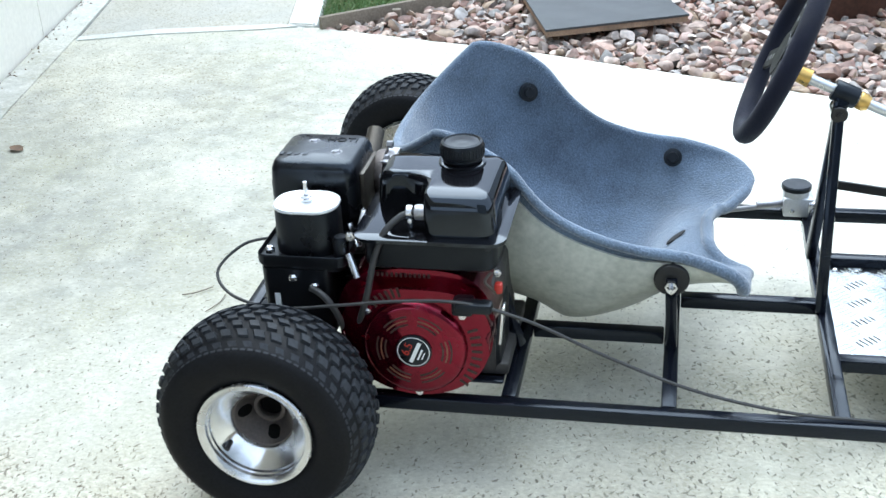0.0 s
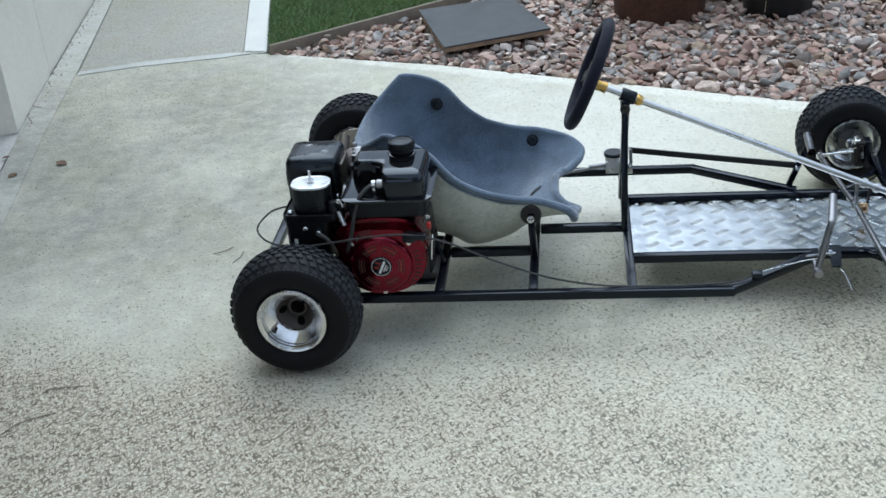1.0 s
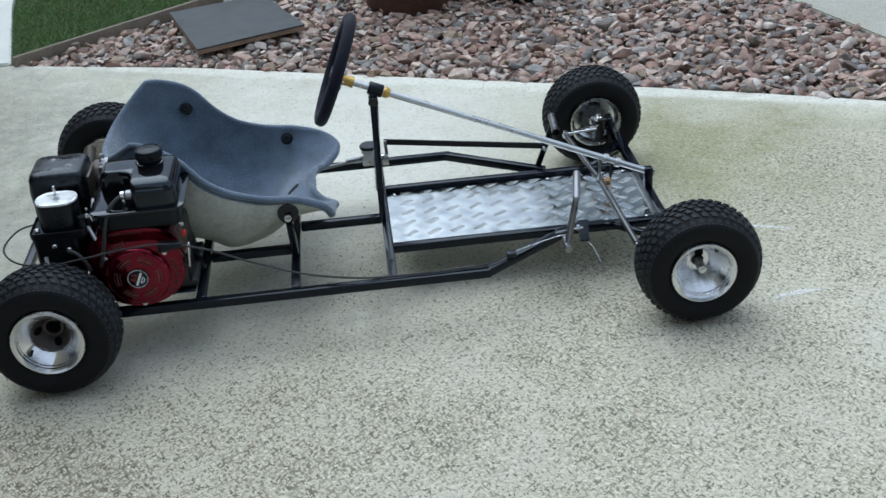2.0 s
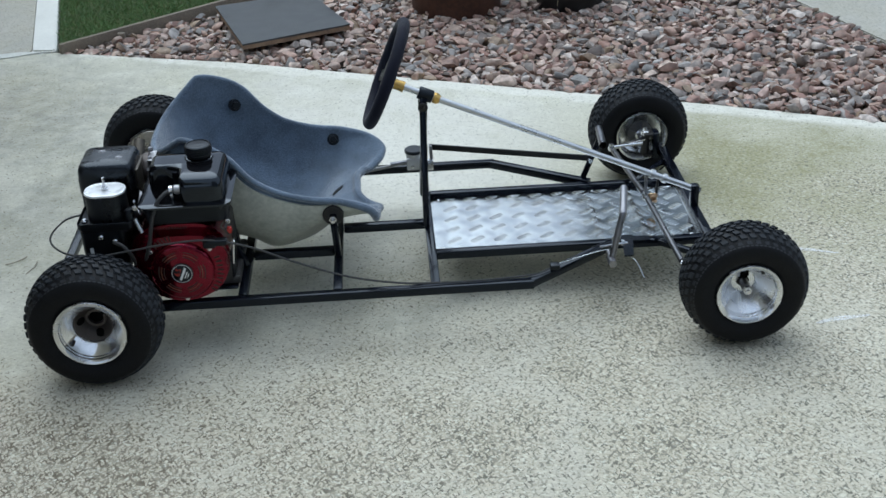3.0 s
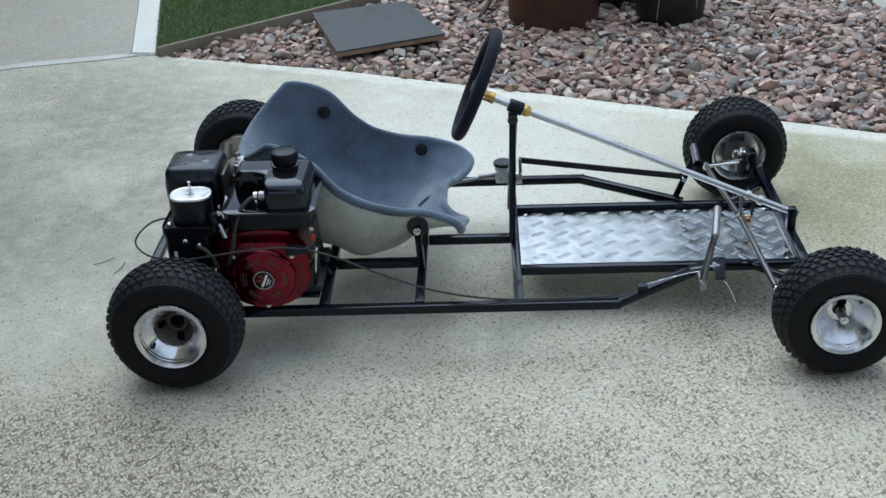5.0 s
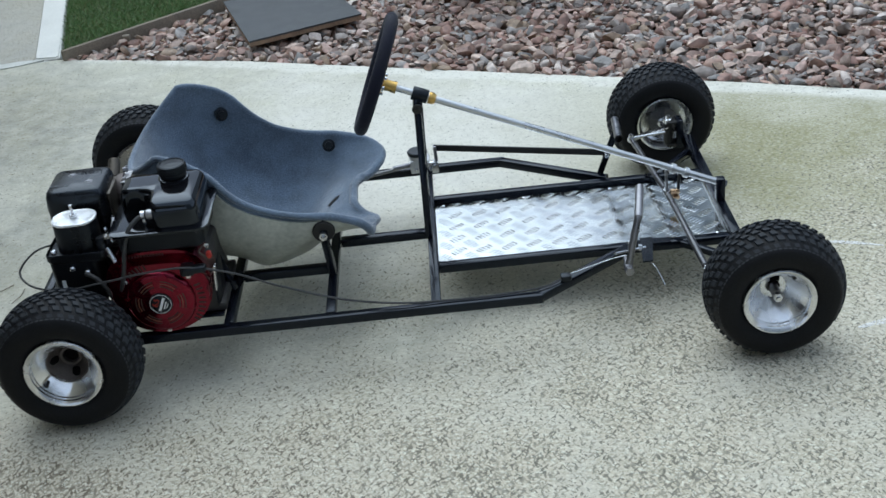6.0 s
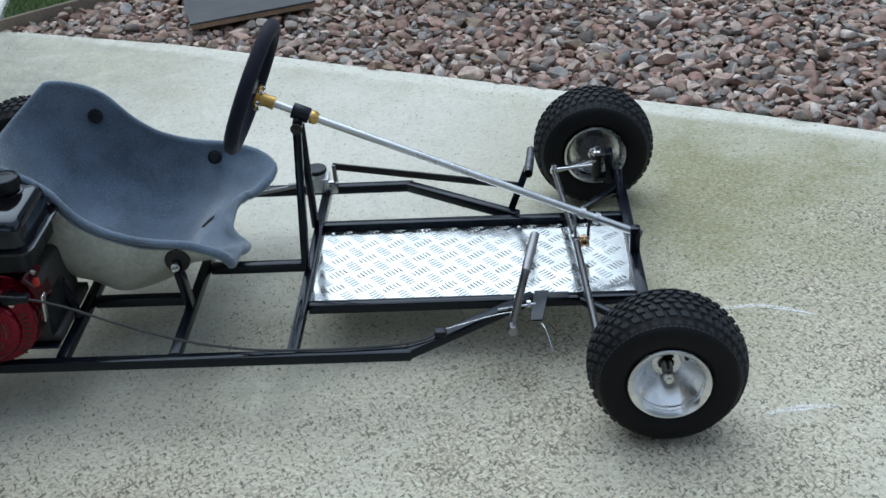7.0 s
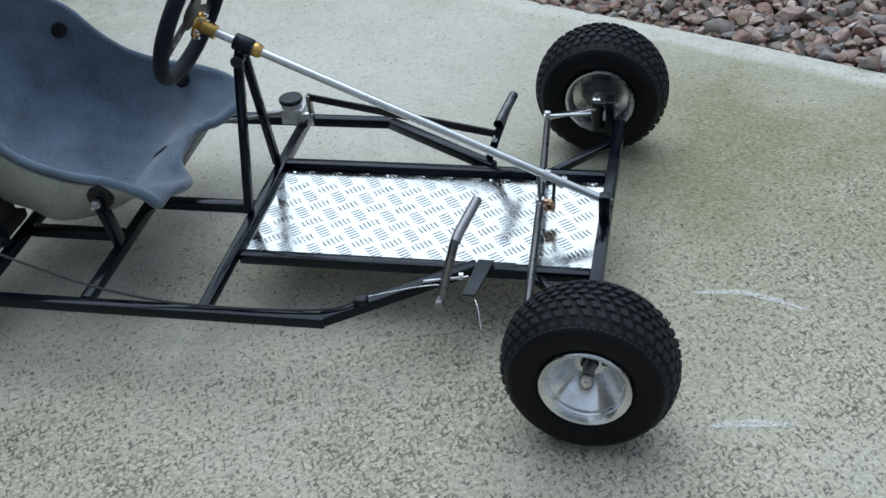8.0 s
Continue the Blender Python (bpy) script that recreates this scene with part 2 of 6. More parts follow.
def island_material(name, colors, rough, spread=0.25, fine=60.0, bump=0.3):
    """Loose pieces in one mesh, each with its own colour out of a few."""
    m = bpy.data.materials.new(name)
    m.use_nodes = True
    n, l = m.node_tree.nodes, m.node_tree.links
    b = n["Principled BSDF"]
    b.inputs["Roughness"].default_value = rough
    geo = n.new("ShaderNodeNewGeometry")
    ramp = n.new("ShaderNodeValToRGB")
    ramp.color_ramp.interpolation = "CONSTANT"
    els = ramp.color_ramp.elements
    while len(els) < len(colors):
        els.new(0.5)
    for k, c in enumerate(colors):
        els[k].position, els[k].color = k / len(colors), rgb(c)
    l.new(geo.outputs["Random Per Island"], ramp.inputs[0])
    tex = n.new("ShaderNodeTexNoise")
    tex.inputs["Scale"].default_value, tex.inputs["Detail"].default_value = fine, 5.0
    l.new(geo.outputs["Position"], tex.inputs["Vector"])
    rng = n.new("ShaderNodeMapRange")
    rng.inputs["From Min"].default_value, rng.inputs["From Max"].default_value = 0.3, 0.7
    rng.inputs["To Min"].default_value, rng.inputs["To Max"].default_value = 1 - spread, 1 + spread
    l.new(tex.outputs["Fac"], rng.inputs["Value"])
    mul = n.new("ShaderNodeMix")
    mul.data_type, mul.blend_type = "RGBA", "MULTIPLY"
    mul.inputs[0].default_value = 1.0
    l.new(ramp.outputs[0], mul.inputs[6])
    l.new(rng.outputs["Result"], mul.inputs[7])
    l.new(mul.outputs[2], b.inputs["Base Color"])
    bp = n.new("ShaderNodeBump")
    bp.inputs["Strength"].default_value, bp.inputs["Distance"].default_value = bump, 0.003
    l.new(tex.outputs["Fac"], bp.inputs["Height"])
    l.new(bp.outputs["Normal"], b.inputs["Normal"])
    return m


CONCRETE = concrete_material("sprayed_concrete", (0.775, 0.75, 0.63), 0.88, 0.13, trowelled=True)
PATH_CONCRETE = concrete_material("path_concrete", (0.55, 0.545, 0.50), 0.6, 0.1, 0.17)
BORDER_CONCRETE = concrete_material("border_concrete", (0.80, 0.795, 0.73), 0.15, 0.08, 0.03)
JOINT_MORTAR = mat("joint_mortar", (0.56, 0.565, 0.52), 0.85, vary=0.22, scale=7, fine=160, bump=0.3)
PALE_CONCRETE = mat("pale_concrete", (0.72, 0.715, 0.66), 0.85, vary=0.12, scale=4, fine=200, bump=0.3)
GARAGE_CONCRETE = mat("garage_concrete", (0.56, 0.54, 0.51), 0.7, vary=0.25, scale=5, fine=150, bump=0.2)
SOIL = mat("soil", (0.10, 0.075, 0.055), 0.95, vary=0.4, scale=8, fine=90, bump=0.6, dist=0.01)
TURF = mat("turf_ground", (0.055, 0.10, 0.032), 0.95, vary=0.4, scale=5, fine=80, bump=0.5, dist=0.01)
GRASS = island_material("grass_blades", [(0.108, 0.205, 0.062), (0.140, 0.235, 0.078), (0.088, 0.172, 0.053), (0.23, 0.24, 0.110)], 0.6)
PEBBLE = island_material("river_pebbles", [(0.320, 0.228, 0.181), (0.250, 0.154, 0.118), (0.458, 0.349, 0.288), (0.184, 0.151, 0.131),
                                           (0.301, 0.173, 0.134), (0.163, 0.128, 0.109), (0.567, 0.436, 0.358), (0.292, 0.208, 0.141),
                                           (0.249, 0.143, 0.112), (0.402, 0.292, 0.238), (0.274, 0.232, 0.204), (0.409, 0.265, 0.204),
                                           (0.330, 0.300, 0.279), (0.220, 0.205, 0.191), (0.572, 0.490, 0.431), (0.440, 0.300, 0.250)], 0.55, 0.4, 45.0)
TIMBER = mat("weathered_timber", (0.20, 0.165, 0.125), 0.85, vary=0.3, scale=9, fine=140, bump=0.5)
PLYWOOD = mat("plywood_edge", (0.30, 0.20, 0.13), 0.8, vary=0.3, scale=15, fine=200, bump=0.3)
MAT_TOP = mat("dark_board_face", (0.032, 0.038, 0.043), 0.45, vary=0.25, scale=7, fine=200, bump=0.2)
WALL_PAINT = mat("cream_wall_paint", (0.80, 0.765, 0.67), 0.6, vary=0.07, scale=3, fine=60, bump=0.15)
# tone set for what the tread plate mirrors from the unseen far wall
PALE_UNSEEN = mat("pale_unseen_wall", (0.37, 0.415, 0.45), 0.8, vary=0.15, scale=2, fine=60, bump=0.2)
# for the unseen wall behind the camera
GREY_UNSEEN = mat("grey_unseen_wall", (0.17, 0.195, 0.215), 0.8, vary=0.2, scale=2, fine=60, bump=0.2)
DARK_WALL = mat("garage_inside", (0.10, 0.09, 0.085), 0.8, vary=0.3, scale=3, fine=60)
RUST_DRUM = mat("rusty_brown_drum", (0.085, 0.036, 0.022), 0.6, vary=0.4, scale=9, fine=70, bump=0.4)
DARK_POT = mat("dark_pot", (0.010, 0.010, 0.010), 0.5, vary=0.4, scale=9, fine=70, bump=0.3)
STRAW = mat("dry_grass", (0.33, 0.28, 0.18), 0.8, vary=0.3, scale=12, fine=80)
STICK = mat("dark_stick", (0.06, 0.045, 0.035), 0.85, vary=0.3, scale=20, fine=100, bump=0.4)
# blue of the reflected sky, put into the black surfaces' specular colour
SKY_TINT = (0.74, 0.87, 1.0)
CHALK = mat("chalk", (0.88, 0.88, 0.86), 0.95, vary=0.1, scale=30, fine=300)
cn, cl = CHALK.node_tree.nodes, CHALK.node_tree.links
worn = cn.new("ShaderNodeTexNoise")
worn.inputs["Scale"].default_value, worn.inputs["Detail"].default_value = 150.0, 3.0
wr = cn.new("ShaderNodeMapRange")
wr.inputs["From Min"].default_value, wr.inputs["From Max"].default_value = 0.36, 0.56
wr.inputs["To Min"].default_value, wr.inputs["To Max"].default_value = 0.12, 0.62
wg = cn.new("ShaderNodeNewGeometry")
cl.new(wg.outputs["Position"], worn.inputs["Vector"])
cl.new(worn.outputs["Fac"], wr.inputs["Value"])
cl.new(wr.outputs["Result"], cn["Principled BSDF"].inputs["Alpha"])
LEAF = mat("dead_leaf", (0.16, 0.10, 0.06), 0.8, vary=0.3, scale=30, fine=120)

BLACK_PAINT = mat("black_enamel", (0.0042, 0.0052, 0.0090), 0.16, vary=0.25, scale=14, fine=300, spec=0.3, bump=0.04, dist=0.001)
BLACK_PAINT.node_tree.nodes["Principled BSDF"].inputs["Specular Tint"].default_value = rgb(SKY_TINT)
DULL_BLACK = mat("dull_black_steel", (0.008, 0.008, 0.008), 0.5, vary=0.3, scale=20, fine=300, bump=0.1)
RUBBER = mat("tyre_rubber", (0.0085, 0.0088, 0.0098), 0.55, vary=0.3, scale=18, fine=260, bump=0.12, dist=0.001, spec=0.14)
TREAD = mat("tread_rubber", (0.022, 0.025, 0.029), 0.65, vary=0.35, scale=22, fine=220, bump=0.2, dist=0.001, spec=0.25)
ALLOY = mat("machined_alloy", (0.79, 0.80, 0.81), 0.24, metal=1.0, vary=0.06, scale=25, fine=300, rvary=0.08)
ax_t = ALLOY.node_tree.nodes.new("ShaderNodeTangent")
ax_t.direction_type, ax_t.axis = "RADIAL", "Y"
ALLOY.node_tree.links.new(ax_t.outputs[0], ALLOY.node_tree.nodes["Principled BSDF"].inputs["Tangent"])
ALLOY.node_tree.nodes["Principled BSDF"].inputs["Anisotropic"].default_value = 0.85
ALLOY.node_tree.nodes["Principled BSDF"].inputs["Anisotropic Rotation"].default_value = 0.25
CAST = mat("cast_alloy", (0.42, 0.42, 0.43), 0.45, metal=0.9, vary=0.15, scale=30, fine=300, bump=0.15)
CAST_PALE = mat("pale_cast_alloy", (0.60, 0.61, 0.62), 0.42, metal=0.8, vary=0.12, scale=30, fine=300, bump=0.12)
HOLE = mat("unlit_hole", (0.004, 0.004, 0.004), 0.9, vary=0.2, spec=0.05)
CAST_DARK = mat("grey_cast_hub", (0.125, 0.108, 0.100), 0.5, metal=0.7, vary=0.2, scale=30, fine=250, bump=0.2)
CHROME = mat("zinc_steel", (0.66, 0.67, 0.69), 0.24, metal=1.0, vary=0.10, scale=30, fine=300, rvary=0.03)
ZINC = mat("dull_zinc", (0.64, 0.65, 0.65), 0.32, metal=1.0, vary=0.08, scale=20, fine=400, rvary=0.06)
STEEL = mat("bare_steel", (0.25, 0.25, 0.262), 0.36, metal=1.0, vary=0.2, scale=30, fine=300, rvary=0.1)
DARK_STEEL = mat("dark_bare_steel", (0.13, 0.13, 0.137), 0.34, metal=1.0, vary=0.2, scale=30, fine=300, rvary=0.1)
BRASS = mat("gold_anodised", (0.60, 0.38, 0.12), 0.3, metal=1.0, vary=0.1, scale=40, fine=300)
WORN_BRASS = mat("worn_brass", (0.55, 0.38, 0.24), 0.35, metal=1.0, vary=0.2, scale=40, fine=300)
PLATE = mat("tread_plate_alloy", (0.55, 0.575, 0.58), 0.18, metal=1.0, vary=0.05, scale=20, fine=400, rvary=0.06)
FABRIC = mat("blue_grey_carpet", (0.120, 0.163, 0.218), 0.95, vary=0.42, scale=13, fine=330, bump=0.8, dist=0.003, sheen=0.6, spec=0.1)
FIBREGLASS = mat("cream_fibreglass", (0.42, 0.435, 0.375), 0.4, vary=0.22, scale=16, fine=90, bump=0.15, coat=0.15)
SUEDE = mat("navy_suede", (0.006, 0.007, 0.016), 0.75, vary=0.25, scale=20, fine=500, bump=0.25, sheen=0.08, spec=0.2)
RED_PAINT = mat("metallic_red", (0.160, 0.0004, 0.0140), 0.18, metal=0.92, vary=0.14, scale=20, fine=400, coat=0.4)
RED_PLASTIC = mat("red_plastic", (0.45, 0.025, 0.015), 0.4, vary=0.08)
TANK_BLACK = mat("gloss_black_tank", (0.004, 0.004, 0.005), 0.05, spec=0.6, vary=0.1, scale=10, fine=200, rvary=0.04)
TANK_BLACK.node_tree.nodes["Principled BSDF"].inputs["Specular Tint"].default_value = rgb(SKY_TINT)
PLASTIC = mat("black_plastic", (0.005, 0.005, 0.006), 0.36, spec=0.35, vary=0.2, scale=20, fine=300, bump=0.08, dist=0.001)
HEAT_BLACK = mat("heat_black", (0.005, 0.005, 0.006), 0.28, vary=0.25, scale=20, fine=300, bump=0.1, dist=0.001)
for black in (PLASTIC, HEAT_BLACK):
    black.node_tree.nodes["Principled BSDF"].inputs["Specular Tint"].default_value = rgb(SKY_TINT)
VENT_DARK = mat("vent_shadow", (0.030, 0.018, 0.012), 0.6, vary=0.2)
TAN_METAL = mat("heat_tanned_steel", (0.085, 0.073, 0.058), 0.45, metal=0.6, vary=0.2, scale=30)
WHITE = mat("white_label", (0.78, 0.80, 0.80), 0.35, vary=0.05)
WHITE_LID = mat("silver_white_lid", (0.86, 0.88, 0.88), 0.25, metal=0.25, vary=0.08, scale=20)
HOSE = mat("fuel_hose", (0.028, 0.028, 0.028), 0.55, vary=0.2, scale=30)
TWIG = mat("dry_twig", (0.20, 0.17, 0.13), 0.85, vary=0.3, scale=40, fine=200)
DISC = mat("bronzed_disc", (0.46, 0.43, 0.39), 0.35, metal=0.9, vary=0.2, scale=25, fine=200)
# tan colour for the highlight along the vent slot edges
SLOT_GLINT = mat("slot_edge_glint", (0.150, 0.070, 0.040), 0.5, metal=0.3, vary=0.3, scale=40)
HUB_GREY = mat("dull_grey_hub", (0.12, 0.12, 0.125), 0.45, metal=0.7, vary=0.2, scale=30, fine=250, bump=0.1)
ENGINE_DARK = mat("dark_engine_casting", (0.05, 0.048, 0.046), 0.5, metal=0.4, vary=0.25, scale=30, fine=250, bump=0.2)
CLEAR_HOSE = mat("grey_brake_hose", (0.24, 0.24, 0.24), 0.35, metal=0.3, vary=0.1)


# ---- mesh helpers ----
def smooth(bm, on=True):
    for f in bm.faces:
        f.smooth = on


def mesh_of(name, bm, material, smooth_angle=40):
    me = bpy.data.meshes.new(name)
    bmesh.ops.recalc_face_normals(bm, faces=bm.faces)
    bm.to_mesh(me)
    bm.free()
    me.materials.append(material)
    if smooth_angle:
        for p in me.polygons:
            p.use_smooth = True
        me.set_sharp_from_angle(angle=radians(smooth_angle))
    return me


def part(name, bm, material, parent, label="", angle=40):
    """One mesh object under a thing or a part; its points are in the parent's space, less the parent's offset."""
    ob = new(name, mesh_of(name, bm, material, angle))
    ob.parent = parent
    if parent.get("at"):
        ob.matrix_parent_inverse = Matrix.Translation([-c for c in parent["at"]])
    return tagged(ob, label)


def lone(name, bm, material, label, category, kind="", group="", angle=40):
    ob = new(name, mesh_of(name, bm, material, angle))
    return tagged(ob, label, category, group, kind)


def holder(name, at, label, category, group=""):
    ob = new(name)
    ob.location, ob.empty_display_size = at, 0.1
    ob["at"] = list(at)
    return tagged(ob, label, category, group)


def box(bm, lo, hi, bevel=0.0, seg=2, m=None):
    r = bmesh.ops.create_cube(bm, size=1.0)
    vs = r["verts"]
    c = [(a + b) / 2 for a, b in zip(lo, hi)]
    d = [b - a for a, b in zip(lo, hi)]
    for v in vs:
        v.co = Vector([v.co[k] * d[k] + c[k] for k in range(3)])
    if bevel:
        es = list({e for v in vs for e in v.link_edges})
        out = bmesh.ops.bevel(bm, geom=es, offset=bevel, segments=seg, profile=0.5, affect="EDGES", clamp_overlap=True)
        vs = list({v for f in out["faces"] for v in f.verts} | {v for v in vs if v.is_valid})
    if m is not None:
        bmesh.ops.transform(bm, matrix=m, verts=[v for v in vs if v.is_valid])
    return bm


def bar(bm, a, b, w, h=None, bevel=0.002, up=(0, 0, 1)):
    """A straight bar of rectangular section from a to b."""
    a, b = Vector(a), Vector(b)
    h = w if h is None else h
    d = b - a
    x = d.normalized()
    z = Vector(up)
    y = z.cross(x)
    if y.length < 1e-4:
        y = Vector((0, 1, 0)).cross(x)
    y.normalize()
    z = x.cross(y)
    m = Matrix(((x.x, y.x, z.x, 0), (x.y, y.y, z.y, 0), (x.z, y.z, z.z, 0), (0, 0, 0, 1)))
    m.translation = (a + b) / 2
    return box(bm, (-d.length / 2, -w / 2, -h / 2), (d.length / 2, w / 2, h / 2), bevel, 2, m)


def spline(pts, n=8):
    """A smooth line through the points."""
    p = [Vector(q) for q in pts]
    out = []
    for i in range(len(p) - 1):
        a, b, c, d = p[max(i - 1, 0)], p[i], p[i + 1], p[min(i + 2, len(p) - 1)]
        for k in range(n):
            t = k / n
            out.append(0.5 * (2 * b + (c - a) * t + (2 * a - 5 * b + 4 * c - d) * t * t + (3 * b - a - 3 * c + d) * t ** 3))
    out.append(p[-1])
    return out


def sweep(bm, pts, r, n=10, caps=True, closed=False, radii=None):
    """A round tube along the points."""
    p = [Vector(q) for q in pts]
    rings, nrm = [], None
    for i, q in enumerate(p):
        if closed:
            d = p[(i + 1) % len(p)] - p[i - 1]
        else:
            d = p[min(i + 1, len(p) - 1)] - p[max(i - 1, 0)]
        d.normalize()
        if nrm is None:
            nrm = d.cross(Vector((0, 0, 1)))
            if nrm.length < 0.1:
                nrm = d.cross(Vector((0, 1, 0)))
        nrm = (nrm - d * nrm.dot(d)).normalized()
        bi = d.cross(nrm)
        rad = radii[i] if radii else r
        rings.append([bm.verts.new(q + (nrm * math.cos(2 * math.pi * k / n) + bi * math.sin(2 * math.pi * k / n)) * rad) for k in range(n)])
    m = len(rings)
    for i in range(m if closed else m - 1):
        a, b = rings[i], rings[(i + 1) % m]
        for k in range(n):
            bm.faces.new((a[k], a[(k + 1) % n], b[(k + 1) % n], b[k]))
    if caps and not closed:
        bm.faces.new(rings[0][::-1])
        bm.faces.new(rings[-1])
    return bm


def lathe(bm, prof, axis="y", at=(0, 0, 0), n=48, closed=False, sx=1.0, sz=1.0):
    """Turns (radius, along) points about an axis."""
    rings = []
    for r, h in prof:
        ring = []
        for k in range(n):
            a = 2 * math.pi * k / n
            c, s = r * math.cos(a) * sx, r * math.sin(a) * sz
            co = {"y": (c, h, s), "z": (c, s, h), "x": (h, c, s)}[axis]
            ring.append(bm.verts.new((co[0] + at[0], co[1] + at[1], co[2] + at[2])))
        rings.append(ring)
    m = len(rings)
    for i in range(m if closed else m - 1):
        a, b = rings[i], rings[(i + 1) % m]
        for k in range(n):
            bm.faces.new((a[k], a[(k + 1) % n], b[(k + 1) % n], b[k]))
    if not closed:
        if prof[0][0] > 1e-5:
            bm.faces.new(rings[0])
        if prof[-1][0] > 1e-5:
            bm.faces.new(rings[-1][::-1])
    bmesh.ops.remove_doubles(bm, verts=bm.verts, dist=1e-6)
    return bm


def rod(bm, a, b, r, n=12):
    return sweep(bm, [a, b], r, n)


def bolt(bm, at, r=0.006, h=0.006, axis="y"):
    lathe(bm, [(0, -h), (r * 0.55, -h), (r * 0.6, -h * 0.55), (r, -h * 0.5), (r, 0), (0, 0)] if axis == "y"
          else [(0, h), (r * 0.55, h), (r * 0.6, h * 0.55), (r, h * 0.5), (r, 0), (0, 0)], axis, at, 6 if r > 0.004 else 10)
    return bm


def prism(bm, pts, y0, y1, bevel=0.0, plane="xz"):
    """An outline pushed from y0 to y1."""
    lo = [bm.verts.new((x, y0, z) if plane == "xz" else (x, z, y0)) for x, z in pts]
    hi = [bm.verts.new((x, y1, z) if plane == "xz" else (x, z, y1)) for x, z in pts]
    fs = [bm.faces.new(lo), bm.faces.new(hi[::-1])]
    for k in range(len(pts)):
        bm.faces.new((lo[k], lo[k - 1], hi[k - 1], hi[k]))
    if bevel:
        es = [e for e in fs[0].edges]
        bmesh.ops.bevel(bm, geom=es, offset=bevel, segments=4, profile=0.5, affect="EDGES", clamp_overlap=True)
    return bm


def rounded(x0, x1, y0, y1, r, n=6):
    out = []
    for cx, cy, a0 in ((x1 - r, y1 - r, 0), (x0 + r, y1 - r, 90), (x0 + r, y0 + r, 180), (x1 - r, y0 + r, 270)):
        for k in range(n + 1):
            a = radians(a0 + 90 * k / n)
            out.append((cx + r * math.cos(a), cy + r * math.sin(a)))
    return out


def loft(bm, rings, caps=True):
    vs = [[bm.verts.new(p) for p in ring] for ring in rings]
    n = len(vs[0])
    for a, b in zip(vs, vs[1:]):
        for k in range(n):
            bm.faces.new((a[k], a[(k + 1) % n], b[(k + 1) % n], b[k]))
    if caps:
        bm.faces.new(vs[0][::-1])
        bm.faces.new(vs[-1])
    return bm


def B():
    return bmesh.new()


# ---- the setting ----
EDGE = [(-0.62, 1.905), (0.13, 1.665), (1.06, 1.285), (1.81, 0.985), (2.10, 0.855), (3.2, 0.35), (9.0, -2.4)]

ground = B()
bmesh.ops.create_grid(ground, x_segments=2, y_segments=2, size=300.0)
for v in ground.verts:
    v.co.z = -0.12
lone("ground", ground, SOIL, "bare brown garden soil all round the drive", "ground", "structure")


def slab(name, pts, z0, z1, material, label, category):
    bm = B()
    prism(bm, pts, z0, z1, 0.0, "xy")
    bmesh.ops.bevel(bm, geom=[e for e in bm.edges if all(abs(v.co.z - z1) < 1e-5 for v in e.verts)], offset=0.006, segments=2, affect="EDGES")
    return lone(name, bm, material, label, category, "structure")


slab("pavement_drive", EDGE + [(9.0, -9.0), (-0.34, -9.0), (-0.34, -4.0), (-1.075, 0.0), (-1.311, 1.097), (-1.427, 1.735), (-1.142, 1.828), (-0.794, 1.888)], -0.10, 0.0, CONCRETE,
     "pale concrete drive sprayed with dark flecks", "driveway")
slab("pavement_path", [(-1.142, 1.850), (-1.391, 1.757), (-1.513, 2.384), (-2.25, 6.0), (-1.40, 6.0), (-0.888, 2.71), (-0.735, 1.955), (-0.732, 1.925), (-0.794, 1.910)], -0.10, 0.0, PATH_CONCRETE,
     "grey concrete side path beside the garage", "path")
slab("pavement_kerb", [(-0.728, 1.922), (-0.73, 1.955), (-0.883, 2.71), (-1.39, 6.0), (-1.28, 6.0), (-0.785, 2.70), (-0.630, 1.925), (-0.64, 1.912)], -0.10, 0.008, PALE_CONCRETE,
     "pale rendered concrete strip edging the lawn", "kerb")
slab("pavement_joint", [(-1.142, 1.806), (-1.382, 1.714), (-1.394, 1.766), (-1.142, 1.862), (-0.794, 1.926), (-0.732, 1.918), (-0.66, 1.909), (-0.794, 1.868)], -0.10, 0.004, JOINT_MORTAR,
     "pale mortar joint across the concrete", "joint")
slab("pavement_border", [(-0.304, -9.0), (-0.304, -4.0), (-1.039, 0.0), (-1.275, 1.097), (-1.391, 1.735), (-1.395, 1.757), (-1.517, 2.384), (-2.254, 6.0), (-2.30, 6.0), (-1.695, 2.831), (-1.500, 1.757), (-1.376, 1.11), (-1.303, 0.796), (-1.157, 0.0), (-0.42, -4.0), (-0.42, -9.0)], -0.06, 0.004, BORDER_CONCRETE,
     "pale unflecked border along the garage", "border")
slab("floor_garage", [(-0.432, -9.0), (-0.432, -4.0), (-1.169, 0.0), (-1.315, 0.796), (-1.385, 1.105), (-1.40, 1.75), (-5, 1.75), (-5, -9.0)], -0.10, -0.004, GARAGE_CONCRETE,
     "worn blue-grey concrete garage floor", "floor")
slab("pavement_far", [(2.2, 3.2), (2.40, 2.2), (2.70, 1.25), (3.4, 0.62), (9, -1.6), (9, 5), (2.2, 5)], -0.10, 0.0, PATH_CONCRETE,
     "pale concrete path beyond the pebble bed", "path")


def lawn_shape():
    return [(-0.615, 1.905), (-0.78, 2.70), (-1.27, 6.0), (3.0, 6.0), (3.0, 4.85), (0.115, 2.475)]


bm = B()
prism(bm, lawn_shape(), -0.1, -0.012, 0.0, "xy")
lone("lawn_ground", bm, TURF, "dark earth under the lawn", "lawn", "structure")


